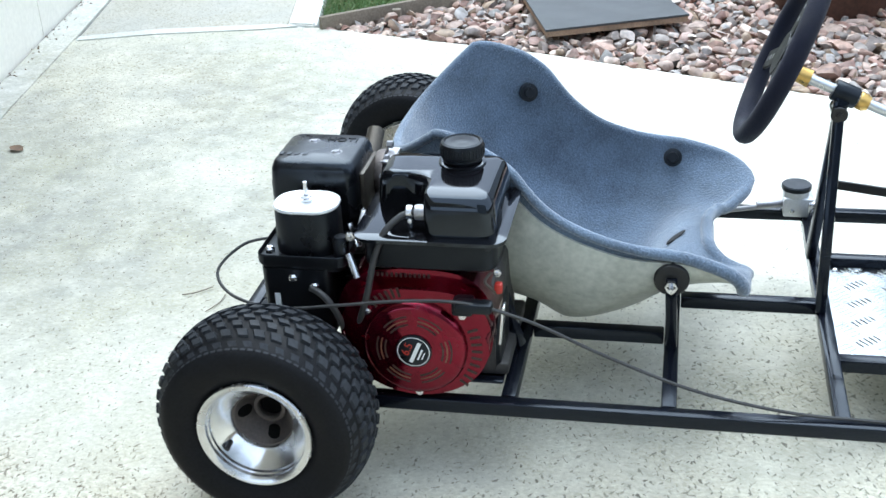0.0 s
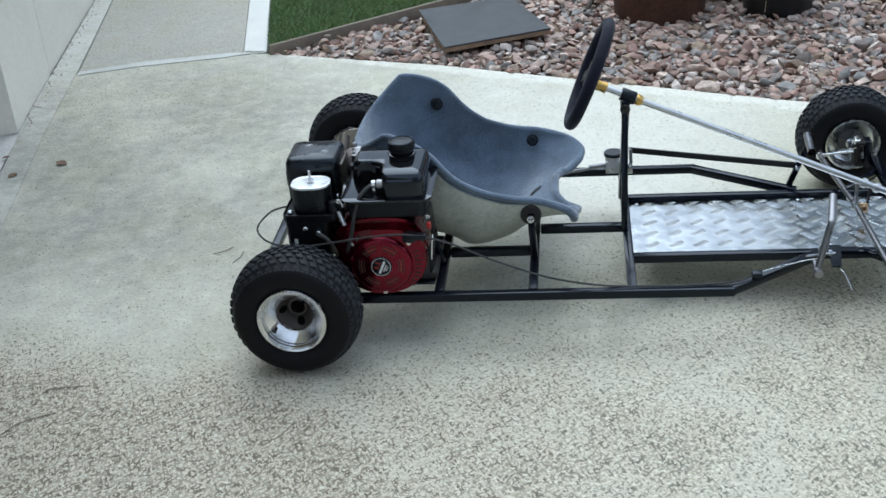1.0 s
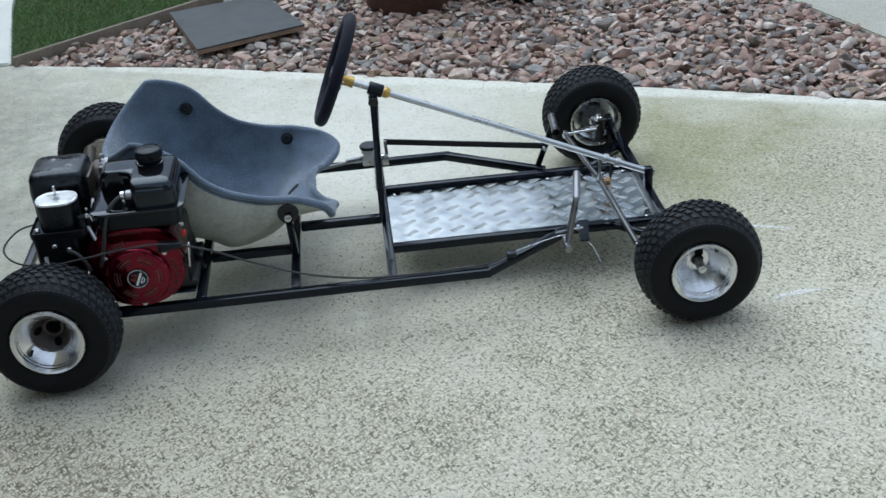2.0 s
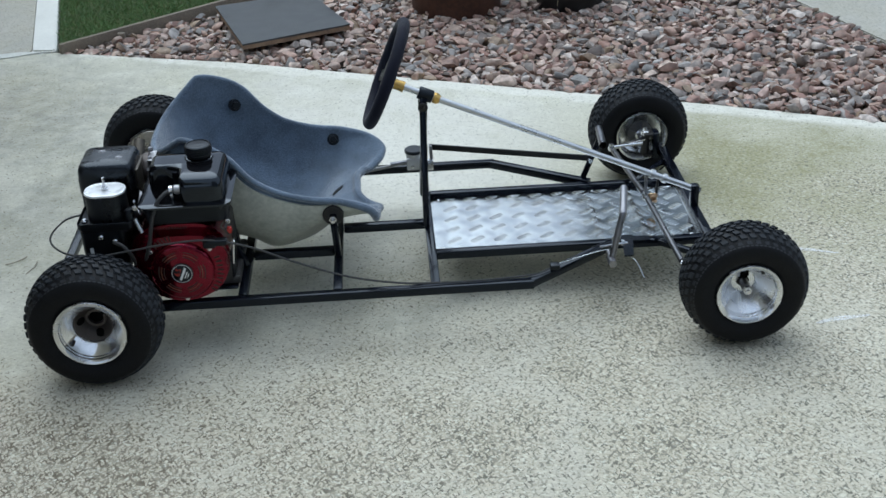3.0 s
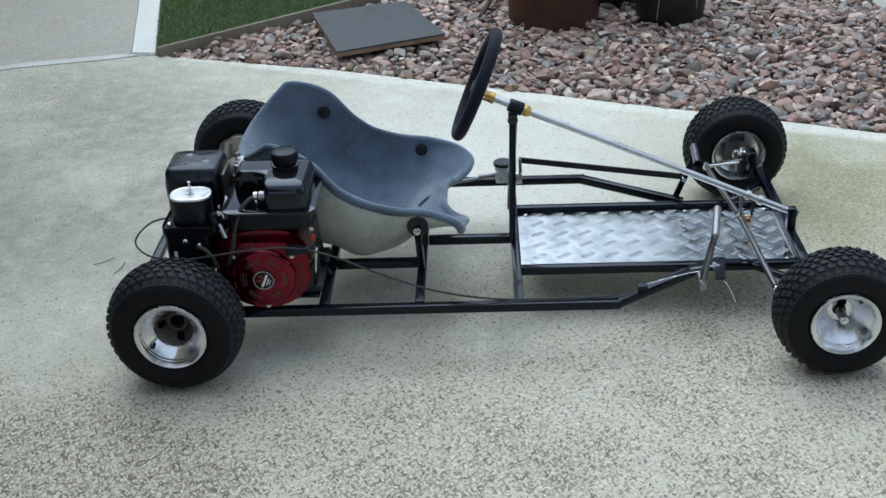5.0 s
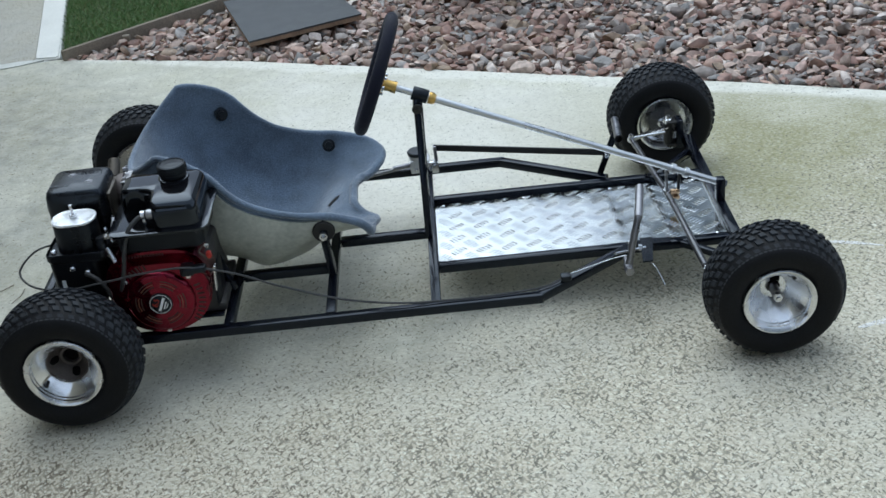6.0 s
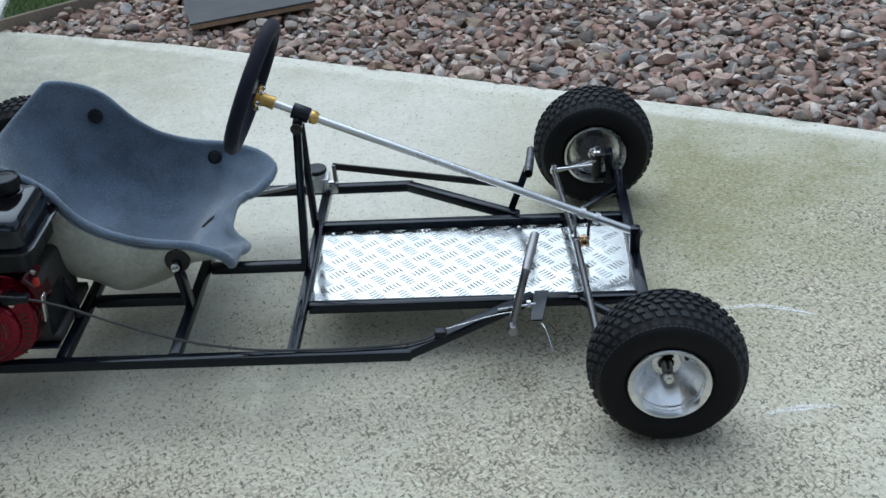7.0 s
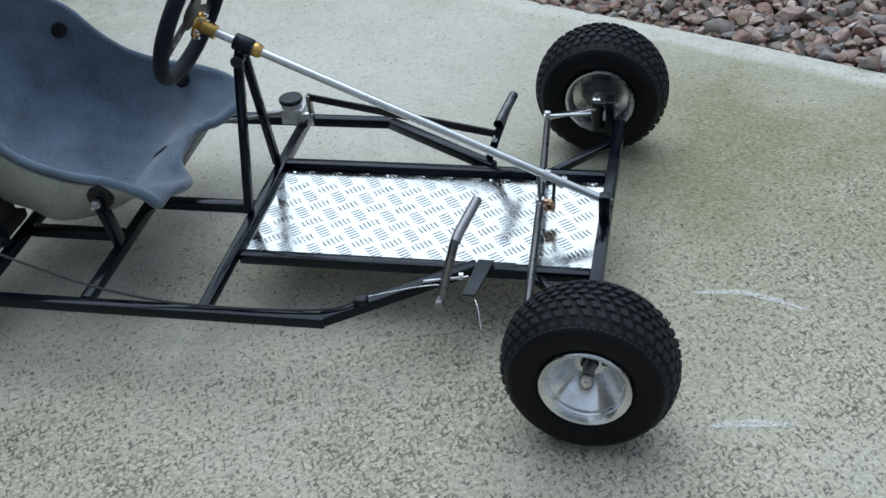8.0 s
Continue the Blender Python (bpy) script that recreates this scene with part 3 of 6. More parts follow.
def inside(x, y, poly):
    hit = False
    for k in range(len(poly)):
        (x0, y0), (x1, y1) = poly[k - 1], poly[k]
        if (y0 > y) != (y1 > y) and x < (x1 - x0) * (y - y0) / (y1 - y0) + x0:
            hit = not hit
    return hit


def grass():
    rng = random.Random(5)
    vs, fs = [], []
    poly = lawn_shape()
    while len(fs) < 76000:
        x, y = rng.uniform(-1.0, 1.0), rng.uniform(1.93, 3.5)
        if not inside(x, y, poly):
            continue
        h, w = rng.uniform(0.012, 0.024), rng.uniform(0.0008, 0.0016)
        a, lean = rng.uniform(0, 6.28), rng.uniform(0.2, 1.0) * h
        dx, dy = math.cos(a), math.sin(a)
        k = len(vs)
        vs += [(x - dy * w, y + dx * w, -0.013), (x + dy * w, y - dx * w, -0.013),
               (x + dx * lean * 0.4 + dy * w * 0.7, y + dy * lean * 0.4 - dx * w * 0.7, h * 0.6 - 0.013), (x + dx * lean, y + dy * lean, h - 0.013)]
        fs += [(k, k + 1, k + 2), (k, k + 2, k + 3)]
    me = bpy.data.meshes.new("lawn_grass")
    me.from_pydata(vs, [], fs)
    me.materials.append(GRASS)
    tagged(new("lawn_grass", me), "short green mown lawn grass", "grass", "", "stuff")


grass()


def litter():
    """Crumbs of soil and leaf blown against the foot of the wall."""
    rng = random.Random(9)
    vs, fs = [], []
    for _ in range(90):
        t = rng.random()
        if t < 0.45:
            u = rng.random()
            x, y = -1.384 - 0.122 * u, 1.13 + 0.625 * u
        else:
            u = rng.random()
            x, y = -1.502 - 0.19 * u, 1.76 + 1.07 * u
        x += abs(rng.gauss(0, 0.022))
        r, a = rng.uniform(0.002, 0.006), rng.uniform(0, 6.28)
        k = len(vs)
        for q in range(5):
            s = r * rng.uniform(0.6, 1.2)
            vs.append((x + s * math.cos(a + q * 1.257), y + 0.6 * s * math.sin(a + q * 1.257), 0.003 + rng.uniform(0, 0.003)))
        vs.append((x, y, 0.008))
        fs += [(k + q, k + (q + 1) % 5, k + 5) for q in range(5)]
    me = bpy.data.meshes.new("wall_litter")
    me.from_pydata(vs, [], fs)
    me.materials.append(LEAF)
    tagged(new("wall_litter", me), "brown leaf crumbs along the foot of the wall", "leaf litter", "", "stuff")


litter()

# timber edging between lawn and pebbles
edging = holder("timber_edging", (-0.6, 1.93, -0.05), "weathered grey timber board edging the lawn", "edging")
part("board", bar(B(), (-0.605, 1.885, 0.0), (0.13, 2.472, 0.0), 0.020, 0.08, 0.003), TIMBER, edging)
part("board", bar(B(), (0.13, 2.472, 0.0), (3.0, 4.80, 0.0), 0.020, 0.08, 0.003), TIMBER, edging)
part("peg", box(B(), (-0.40, 2.015, -0.06), (-0.37, 2.040, 0.028), 0.004), TIMBER, edging)

BED = [(-0.59, 1.885), (0.13, 1.675), (1.06, 1.295), (1.81, 0.995), (2.11, 0.865), (3.2, 0.36), (4.4, -0.2), (4.4, 0.2), (3.38, 0.62), (2.69, 1.24), (2.39, 2.2), (2.19, 3.2), (1.4, 3.45), (0.15, 2.46)]


def pebbles():
    """River pebbles heaped in the bed."""
    rng = random.Random(11)
    base = B()
    bmesh.ops.create_icosphere(base, subdivisions=2, radius=1.0)
    bv = np.array([v.co[:] for v in base.verts])
    bf = [[v.index for v in f.verts] for f in base.faces]
    base.free()
    shapes = []
    for k in range(14):
        off = Vector((k * 7.3, k * 3.1, 0))
        d = np.array([1 + 0.38 * noise.noise(Vector(v) * 0.9 + off) + 0.30 * noise.noise(Vector(v) * 2.0 + off) for v in bv])
        s = bv * d[:, None]
        s = np.sign(s) * np.abs(s) ** (0.74 + 0.03 * (k % 5))
        cut = random.Random(k)
        for _ in range(7):
            d3 = Vector((cut.gauss(0, 1), cut.gauss(0, 1), cut.gauss(0, 1))).normalized()
            over = s @ np.array(d3) - cut.uniform(0.50, 0.80)
            s = s - np.maximum(over, 0)[:, None] * np.array(d3)
        shapes.append(s * 1.15)
    vs, fs, spots, grid = [], [], [], {}

    def ok(x, y, r):
        gx, gy = int(x / 0.04), int(y / 0.04)
        for i in range(gx - 2, gx + 3):
            for j in range(gy - 2, gy + 3):
                for px, py, pr in grid.get((i, j), ()):
                    if (px - x) ** 2 + (py - y) ** 2 < ((pr + r) * 0.70) ** 2:
                        return False
        grid.setdefault((gx, gy), []).append((x, y, r))
        return True

    for layer, (tries, z0) in enumerate(((90000, -0.022), (34000, -0.006))):
        grid.clear()
        for _ in range(tries):
            x, y = rng.uniform(-0.6, 4.2), rng.uniform(-0.1, 3.4)
            r = rng.choice((0.008, 0.011, 0.013, 0.015, 0.018, 0.021, 0.026)) * rng.uniform(0.85, 1.15)
            if not inside(x, y, BED) or not ok(x, y, r):
                continue
            spots.append((x, y, z0 + rng.uniform(-0.006, 0.012), r))
    for x, y, z, r in spots:
        s = shapes[rng.randrange(len(shapes))] * np.array([r * rng.uniform(1.05, 1.6), r * rng.uniform(0.8, 1.1), r * rng.uniform(0.45, 0.75)])
        rot = np.array(Euler((rng.gauss(0, 0.3), rng.gauss(0, 0.3), rng.uniform(0, 6.28))).to_matrix())
        k = len(vs)
        vs.extend(map(tuple, s @ rot.T + np.array([x, y, z])))
        fs.extend([[k + i for i in f] for f in bf])
    me = bpy.data.meshes.new("river_pebbles")
    me.from_pydata(vs, [], fs)
    me.materials.append(PEBBLE)
    me.shade_smooth()
    me.set_sharp_from_angle(angle=radians(38))
    tagged(new("river_pebbles", me), "mixed pink, grey and brown river pebbles filling the garden bed", "pebbles", "", "stuff")


pebbles()


# garage: cream wall with its jamb, dark inside
def wall_prism(name, pts, z0, z1, material, label, category):
    return lone(name, prism(B(), pts, z0, z1, 0.0, "xy"), material, label, category, "structure", angle=0)


wall_prism("wall_garage", [(-1.388, 1.125), (-1.5085, 1.754), (-1.66, 1.754), (-1.50, 1.085)], -0.002, 2.5, WALL_PAINT, "cream painted garage jamb beside the open door", "wall")
wall_prism("wall_side", [(-1.5095, 1.759), (-1.702, 2.831), (-2.31, 6.0), (-2.46, 6.0), (-1.85, 2.831), (-1.66, 1.759)], -0.002, 2.5, WALL_PAINT, "cream painted garage side wall", "wall")
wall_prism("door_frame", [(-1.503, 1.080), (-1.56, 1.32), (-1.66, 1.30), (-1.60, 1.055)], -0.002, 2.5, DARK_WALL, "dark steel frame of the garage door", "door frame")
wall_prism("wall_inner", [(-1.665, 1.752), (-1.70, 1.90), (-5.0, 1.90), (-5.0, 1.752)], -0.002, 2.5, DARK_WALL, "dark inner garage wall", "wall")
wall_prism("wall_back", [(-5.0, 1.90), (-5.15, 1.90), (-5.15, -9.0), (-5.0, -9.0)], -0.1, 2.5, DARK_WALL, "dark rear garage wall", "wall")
wall_prism("ceiling", [(-5.15, 1.95), (-1.50, 1.95), (-1.36, 1.11), (-1.16, 0.0), (-0.42, -4.0), (-0.42, -9.0), (-5.15, -9.0)], 2.502, 2.6, WALL_PAINT, "plain garage roof over the opening", "ceiling")
# unseen plain walls and fences, added to close the yard
# added out of view to darken the front end of the plate's reflection
wall_prism("wall_unseen_north", [(2.2, 6.0), (9.0, 6.0), (9.0, 6.2), (2.2, 6.2)], -0.12, 5.2, PALE_UNSEEN, "unseen pale grey wall added for the floor plate to reflect", "wall")
# added out of view as a dark low edge for reflections
wall_prism("wall_fence", [(-2.6, 6.3), (1.7, 6.3), (1.7, 6.4), (-2.6, 6.4)], -0.12, 1.8, TIMBER, "unseen timber fence added behind the lawn", "fence")
# added behind the camera to darken the kart's near sides
wall_prism("wall_unseen_south", [(-0.42, -9.2), (9.3, -9.2), (9.3, -9.05), (-0.42, -9.05)], -0.12, 7.0, GREY_UNSEEN, "unseen grey wall added behind the camera to block skylight", "wall")
wall_prism("wall_east", [(9.2, -9.0), (9.3, -9.0), (9.3, 6.4), (9.2, 6.4)], -0.12, 1.8, TIMBER, "weathered timber fence beside the yard", "fence")


# ---- the go-kart ----
kart = holder("go_kart", (0.74, 0.0, 0.0), "home-built black tube-frame go-kart with a grey-blue bucket seat and red engine", "go-kart")
T = 0.022
ZC = 0.128


def tube(name, a, b, w=T, h=None, material=BLACK_PAINT, label=""):
    return part(name, bar(B(), a, b, w, h, 0.003), material, kart, label)


# frame
tube("frame_rail", (-0.146, -0.353, ZC), (1.018, -0.353, ZC))
tube("frame_rail", (1.008, -0.351, ZC), (1.262, -0.168, ZC))
tube("frame_rail", (-0.146, 0.338, ZC), (0.990, 0.338, ZC))
tube("frame_rail", (0.980, 0.336, ZC), (1.240, 0.172, ZC))
tube("cross_tube", (0.782, -0.341, ZC), (0.782, 0.326, ZC))
tube("cross_tube", (0.547, -0.341, ZC), (0.547, 0.326, ZC))
tube("cross_tube", (0.320, -0.341, ZC), (0.320, 0.326, ZC))
tube("cross_tube", (-0.135, -0.341, ZC + 0.008), (-0.135, 0.326, ZC + 0.008))
tube("seat_tube", (0.332, -0.13, ZC), (0.535, -0.13, ZC))
tube("seat_tube", (0.559, -0.012, ZC), (0.773, -0.012, ZC))
tube("seat_strut", (0.318, -0.205, ZC + 0.012), (0.268, -0.186, 0.30), 0.018)
tube("floor_tube", (0.793, -0.168, ZC - 0.008), (1.474, -0.168, ZC - 0.008))
tube("floor_tube", (0.793, 0.151, ZC), (1.474, 0.151, ZC))
tube("front_tube", (1.486, -0.355, ZC), (1.486, 0.365, ZC), 0.024)
tube("front_brace", (1.36, -0.174, ZC - 0.006), (1.474, -0.285, ZC - 0.004), 0.016)
tube("front_brace", (1.36, 0.164, ZC - 0.004), (1.474, 0.290, ZC - 0.004), 0.016)
tube("steering_post", (0.775, -0.050, ZC + 0.011), (0.781, 0.028, 0.443), 0.017)
tube("steering_post", (0.774, 0.141, ZC + 0.011), (0.785, 0.052, 0.443), 0.017)
tube("engine_rail", (-0.124, -0.30, 0.142), (0.309, -0.30, 0.142), 0.03, 0.006)
tube("engine_rail", (-0.124, -0.12, 0.142), (0.309, -0.12, 0.142), 0.03, 0.006)
tube("bearing_hanger", (0.0, -0.353, 0.14), (0.0, -0.353, 0.17), 0.05, 0.03)
tube("bearing_hanger", (0.0, 0.338, 0.14), (0.0, 0.338, 0.17), 0.05, 0.03)

# seat bracket with a round rubber washer
brk = B()
bar(brk, (0.547, -0.172, ZC + 0.010), (0.543, -0.2015, 0.264), 0.028, 0.017, 0.003, up=(1, 0, 0))
part("seat_bracket", brk, BLACK_PAINT, kart)


# seat
SEAT_Y = 0.056
ST = [  # spine x, z; rim x, z; half width
    (0.100, 0.396, 0.238, 0.516, 0.184), (0.116, 0.340, 0.276, 0.468, 0.204), (0.146, 0.276, 0.314, 0.411, 0.219),
    (0.190, 0.214, 0.352, 0.364, 0.229), (0.250, 0.172, 0.398, 0.330, 0.235), (0.320, 0.149, 0.450, 0.309, 0.237),
    (0.390, 0.106, 0.502, 0.296, 0.237), (0.460, 0.108, 0.556, 0.287, 0.236), (0.530, 0.146, 0.612, 0.274, 0.234),
    (0.592, 0.178, 0.660, 0.248, 0.228)]


def seat_rows(nu=65, ns=49, grow=0.0):
    rows = []
    for i in range(ns):
        f = i / (ns - 1) * (len(ST) - 1)
        k = min(int(f), len(ST) - 2)
        t = f - k
        p0, p1, p2, p3 = ST[max(k - 1, 0)], ST[k], ST[k + 1], ST[min(k + 2, len(ST) - 1)]
        sx, sz, rx, rz, w = [0.5 * (2 * b + (c - a) * t + (2 * a - 5 * b + 4 * c - d) * t * t + (3 * b - a - 3 * c + d) * t ** 3)
                             for a, b, c, d in zip(p0, p1, p2, p3)]
        s = i / (ns - 1)
        top = max(0.0, 1 - s / 0.22) ** 2
        front = max(0.0, (s - 0.72) / 0.28) ** 1.6
        flat = max(0.0, (s - 0.62) / 0.38)
        twist = max(0.0, 1 - s / 0.45)
        row = []
        for j in range(nu):
            v = (-1 + 2 * j / (nu - 1)) * (1 - 0.20 * top)
            # the front corners are cut round
            v *= 1 - (0.30 if v > 0 else 0.07) * front ** 1.5
            av = abs(v)
            a = av * math.pi / 2
            y = math.copysign(w * math.sin(a) ** (0.66 + 0.30 * flat), v)
            g = 1 - math.cos(a) ** 0.85
            # the wings lie flatter than the sides
            g += (math.sin(min(1.0, av / (0.88 if v > 0 else 0.64)) * math.pi / 2) ** 1.5 - g) * flat
            # the front edge: hollow in the middle, a rounded wing each side
            yn = y / w
            fx = np.interp(yn, (-1.0, -0.96, -0.88, -0.76, -0.58, -0.44, -0.34, -0.25, -0.16, -0.06, 0.26, 0.40, 0.52, 0.64, 0.76, 0.87, 0.94, 0.98, 1.0),
                           (0.654, 0.655, 0.656, 0.656, 0.655, 0.651, 0.638, 0.618, 0.600, 0.592, 0.591, 0.597, 0.612, 0.640, 0.662, 0.671, 0.672, 0.669, 0.664))
            x = sx + (rx - sx) * g
            roll = yn * (0.002 * max(0.0, (s - 0.45) / 0.55) - 0.011) if yn > 0 else yn * (0.018 * max(0.0, (s - 0.78) / 0.22) - 0.006 * s)
            x += (fx - x) * front
            # the pan swells before its front edge
            hump = 0.055 * math.exp(-((x - 0.553) / 0.050) ** 2 - (yn / 0.55) ** 2)
            row.append(Vector((x, SEAT_Y + y, sz + (rz - sz) * g + (0.016 if v > 0 else 0.024) * twist * v + roll + hump)))
        rows.append(row)
    return rows


def seat():
    rows = seat_rows()
    ns, nu = len(rows), len(rows[0])
    nrm = []
    for i in range(ns):
        line = []
        for j in range(nu):
            du = rows[i][min(j + 1, nu - 1)] - rows[i][max(j - 1, 0)]
            ds = rows[min(i + 1, ns - 1)][j] - rows[max(i - 1, 0)][j]
            line.append(ds.cross(du).normalized())
        nrm.append(line)
    if nrm[ns // 2][nu // 2].z < 0:
        nrm = [[-q for q in line] for line in nrm]

    def sheet(bm, d0, d1, i0=0, i1=0, j0=0):
        I, J = range(i0, ns - i1), range(j0, nu - j0)
        a = {(i, j): bm.verts.new(rows[i][j] + nrm[i][j] * d0) for i in I for j in J}
        b = {(i, j): bm.verts.new(rows[i][j] + nrm[i][j] * d1) for i in I for j in J}
        for i in I[:-1]:
            for j in J[:-1]:
                bm.faces.new((a[i, j], a[i, j + 1], a[i + 1, j + 1], a[i + 1, j]))
                bm.faces.new((b[i, j], b[i + 1, j], b[i + 1, j + 1], b[i, j + 1]))
        rim = [(i, J[0]) for i in I] + [(I[-1], j) for j in J[1:]] + [(i, J[-1]) for i in I[::-1][1:]] + [(I[0], j) for j in J[::-1][1:-1]]
        for k in range(len(rim)):
            p, q = rim[k - 1], rim[k]
            bm.faces.new((a[p], a[q], b[q], b[p]))
        return rim

    shell_bm = B()
    sheet(shell_bm, -0.010, -0.004, 10, 5, 1)
    shell = part("seat", shell_bm, FIBREGLASS, kart, "cream fibreglass bucket shell lined with blue-grey carpet", 60)
    lining = B()
    rim = sheet(lining, -0.003, 0.004)
    part("carpet_lining", lining, FABRIC, shell, "blue-grey carpet lining", 60)
    edge = B()
    radii = [0.0075 + 0.0030 * min(1.0, max(0.0, i / (ns - 1) - 0.6) / 0.3) for i, j in rim]
    pts = [rows[i][j] - nrm[i][j] * (r - 0.0038) for (i, j), r in zip(rim, radii)]
    sweep(edge, pts, 0.0105, 12, closed=True, radii=radii)
    part("rolled_edge", edge, FABRIC, shell, "rolled blue-grey carpet edge", 60)
    # bolt heads seen inside and out
    for at, ax in (((0.277, SEAT_Y + 0.203, 0.383), (0.45, -0.85, 0.25)), ((0.535, SEAT_Y + 0.212, 0.262), (0.05, -0.9, 0.42))):
        bm = B()
        lathe(bm, [(0, 0.010), (0.009, 0.010), (0.010, 0.006), (0.0165, 0.005), (0.0165, -0.004), (0, -0.004)], "z", (0, 0, 0), 20)
        bmesh.ops.transform(bm, matrix=Matrix.Translation(at) @ Vector(ax).to_track_quat("Z", "Y").to_matrix().to_4x4(), verts=bm.verts)
        part("bolt_washer", bm, PLASTIC, shell, "black bolt washer")
    bm = B()
    lathe(bm, [(0.0, -0.006), (0.024, -0.006), (0.026, -0.003), (0.026, 0.006), (0.0, 0.006)], "y", (0.543, -0.190, 0.260), 24)
    part("rubber_washer", bm, DULL_BLACK, shell, "round black rubber washer")
    bm = B()
    rod(bm, (0.543, -0.226, 0.258), (0.543, -0.18, 0.258), 0.004)
    lathe(bm, [(0, -0.214), (0.0095, -0.214), (0.0095, -0.206), (0, -0.206)], "y", (0.543, 0, 0.258), 6)
    part("seat_bolt", bm, CHROME, shell, "zinc bolt and nut")
    # slot cut in the seat front
    bm = B()
    lathe(bm, [(0, 0.0018), (0.019, 0.0016), (0.020, 0.0), (0, 0.0)], "z", (0, 0, 0), 20, sx=1.0, sz=0.32)
    i, j = min(((i, j) for i in range(ns) for j in range(nu)), key=lambda q: (rows[q[0]][q[1]] - Vector((0.545, 0.074, 0.215))).length)
    q = nrm[i][j]
    bmesh.ops.transform(bm, matrix=Matrix.Translation(rows[i][j] + q * 0.0044) @ Vector((-0.55, -0.10, 0.83)).to_track_quat("Z", "Y").to_matrix().to_4x4() @ pose(0, 0, 0, 0, 0, 100), verts=bm.verts)
    part("belt_slot", bm, DULL_BLACK, shell, "dark slot in the seat front")


seat()

# checker plate floor
plate_bm = box(B(), (0.793, -0.1565, 0.119), (1.4735, 0.1395, 0.1235), 0.0008, 1)
plate = part("floor_plate", plate_bm, PLATE, kart, "bright five-bar aluminium tread plate")


RIVETS = ((0.815, 0.128), (1.02, 0.129), (1.24, 0.129), (1.45, 0.128), (0.815, -0.146), (1.45, -0.146))
for x, y in RIVETS:
    bm = B()
    lathe(bm, [(0.0042, 0.1235), (0.0040, 0.1250), (0.0022, 0.1262), (0, 0.1264)], "z", (x, y, 0), 12)
    part("rivet", bm, CHROME, plate, "bright rivet head")


def treads():
    """Five-bar tread: groups of five short raised bars, turned in turn."""
    vs, fs = [], []
    x0, x1, y0, y1, z = 0.799, 1.468, -0.152, 0.134, 0.1235
    px, py = 0.0300, 0.0300
    i = 0
    x = x0 + px / 2
    while x < x1:
        y, j = y0 + py / 2, 0
        while y < y1:
            if (i + j) % 2:
                y += py
                j += 1
                continue
            ang = radians(-52) if i % 2 else radians(38)
            c, s = math.cos(ang), math.sin(ang)
            for b in range(5):
                off = (b - 2) * 0.0088
                ln = (0.0112, 0.0128, 0.0134, 0.0128, 0.0112)[b]
                ux, uy = c, s
                cx, cy = x - s * off, y + c * off
                k = len(vs)
                for e, hgt, wd in ((-1, 0, 0.0016), (-0.6, 0.0016, 0.0007), (0.6, 0.0016, 0.0007), (1, 0, 0.0016)):
                    for sg in (-1, 1):
                        w = wd if abs(e) < 1 else 0.0003
                        vs.append((min(max(cx + ux * ln * e - uy * w * sg, x0), x1), min(max(cy + uy * ln * e + ux * w * sg, y0), y1), z + hgt))
                    if abs(e) < 1:
                        for sg in (-1, 1):
                            vs.append((min(max(cx + ux * ln * e * 1.05 - uy * 0.0021 * sg, x0), x1), min(max(cy + uy * ln * e * 1.05 + ux * 0.0021 * sg, y0), y1), z))
                # 0,1 tip; 2,3 top; 4,5 foot; 6,7 top; 8,9 foot; 10,11 tip
                fs += [(k + 2, k + 3, k + 7, k + 6), (k + 0, k + 1, k + 3, k + 2), (k + 6, k + 7, k + 11, k + 10),
                       (k + 4, k + 2, k + 6, k + 8), (k + 3, k + 5, k + 9, k + 7), (k + 0, k + 2, k + 4), (k + 1, k + 5, k + 3),
                       (k + 8, k + 6, k + 10), (k + 7, k + 9, k + 11)]
            y += py
            j += 1
        x += px
        i += 1
    me = bpy.data.meshes.new("tread_pattern")
    me.from_pydata(vs, [], fs)
    me.materials.append(PLATE)
    ob = new("tread_pattern", me)
    ob.parent = plate
    ob["kind"] = "stuff"


treads()


# ---- wheels ----
def arc_block(vs, fs, y0, y1, a0, a1, r0, r1, skew=0.0):
    """A tread block on the tyre's crown: narrower at its top."""
    k = len(vs)
    for r, s in ((r0, 0.0), (r1, 0.12)):
        for y, yy in ((y0 + (y1 - y0) * s, 0), (y1 - (y1 - y0) * s, 1)):
            for a, sg in ((a0 + (a1 - a0) * s, 0), (a1 - (a1 - a0) * s, 1)):
                ang = a + skew * (yy - 0.5)
                rr = r - crown(y)
                vs.append((rr * math.cos(ang), y, rr * math.sin(ang)))
    fs += [(k + 4, k + 5, k + 7, k + 6), (k, k + 1, k + 5, k + 4), (k + 2, k + 6, k + 7, k + 3), (k, k + 4, k + 6, k + 2), (k + 1, k + 3, k + 7, k + 5)]


def crown(y):
    return 0.020 * (abs(y) / 0.058) ** 2.6


WHEEL_MESH = {}


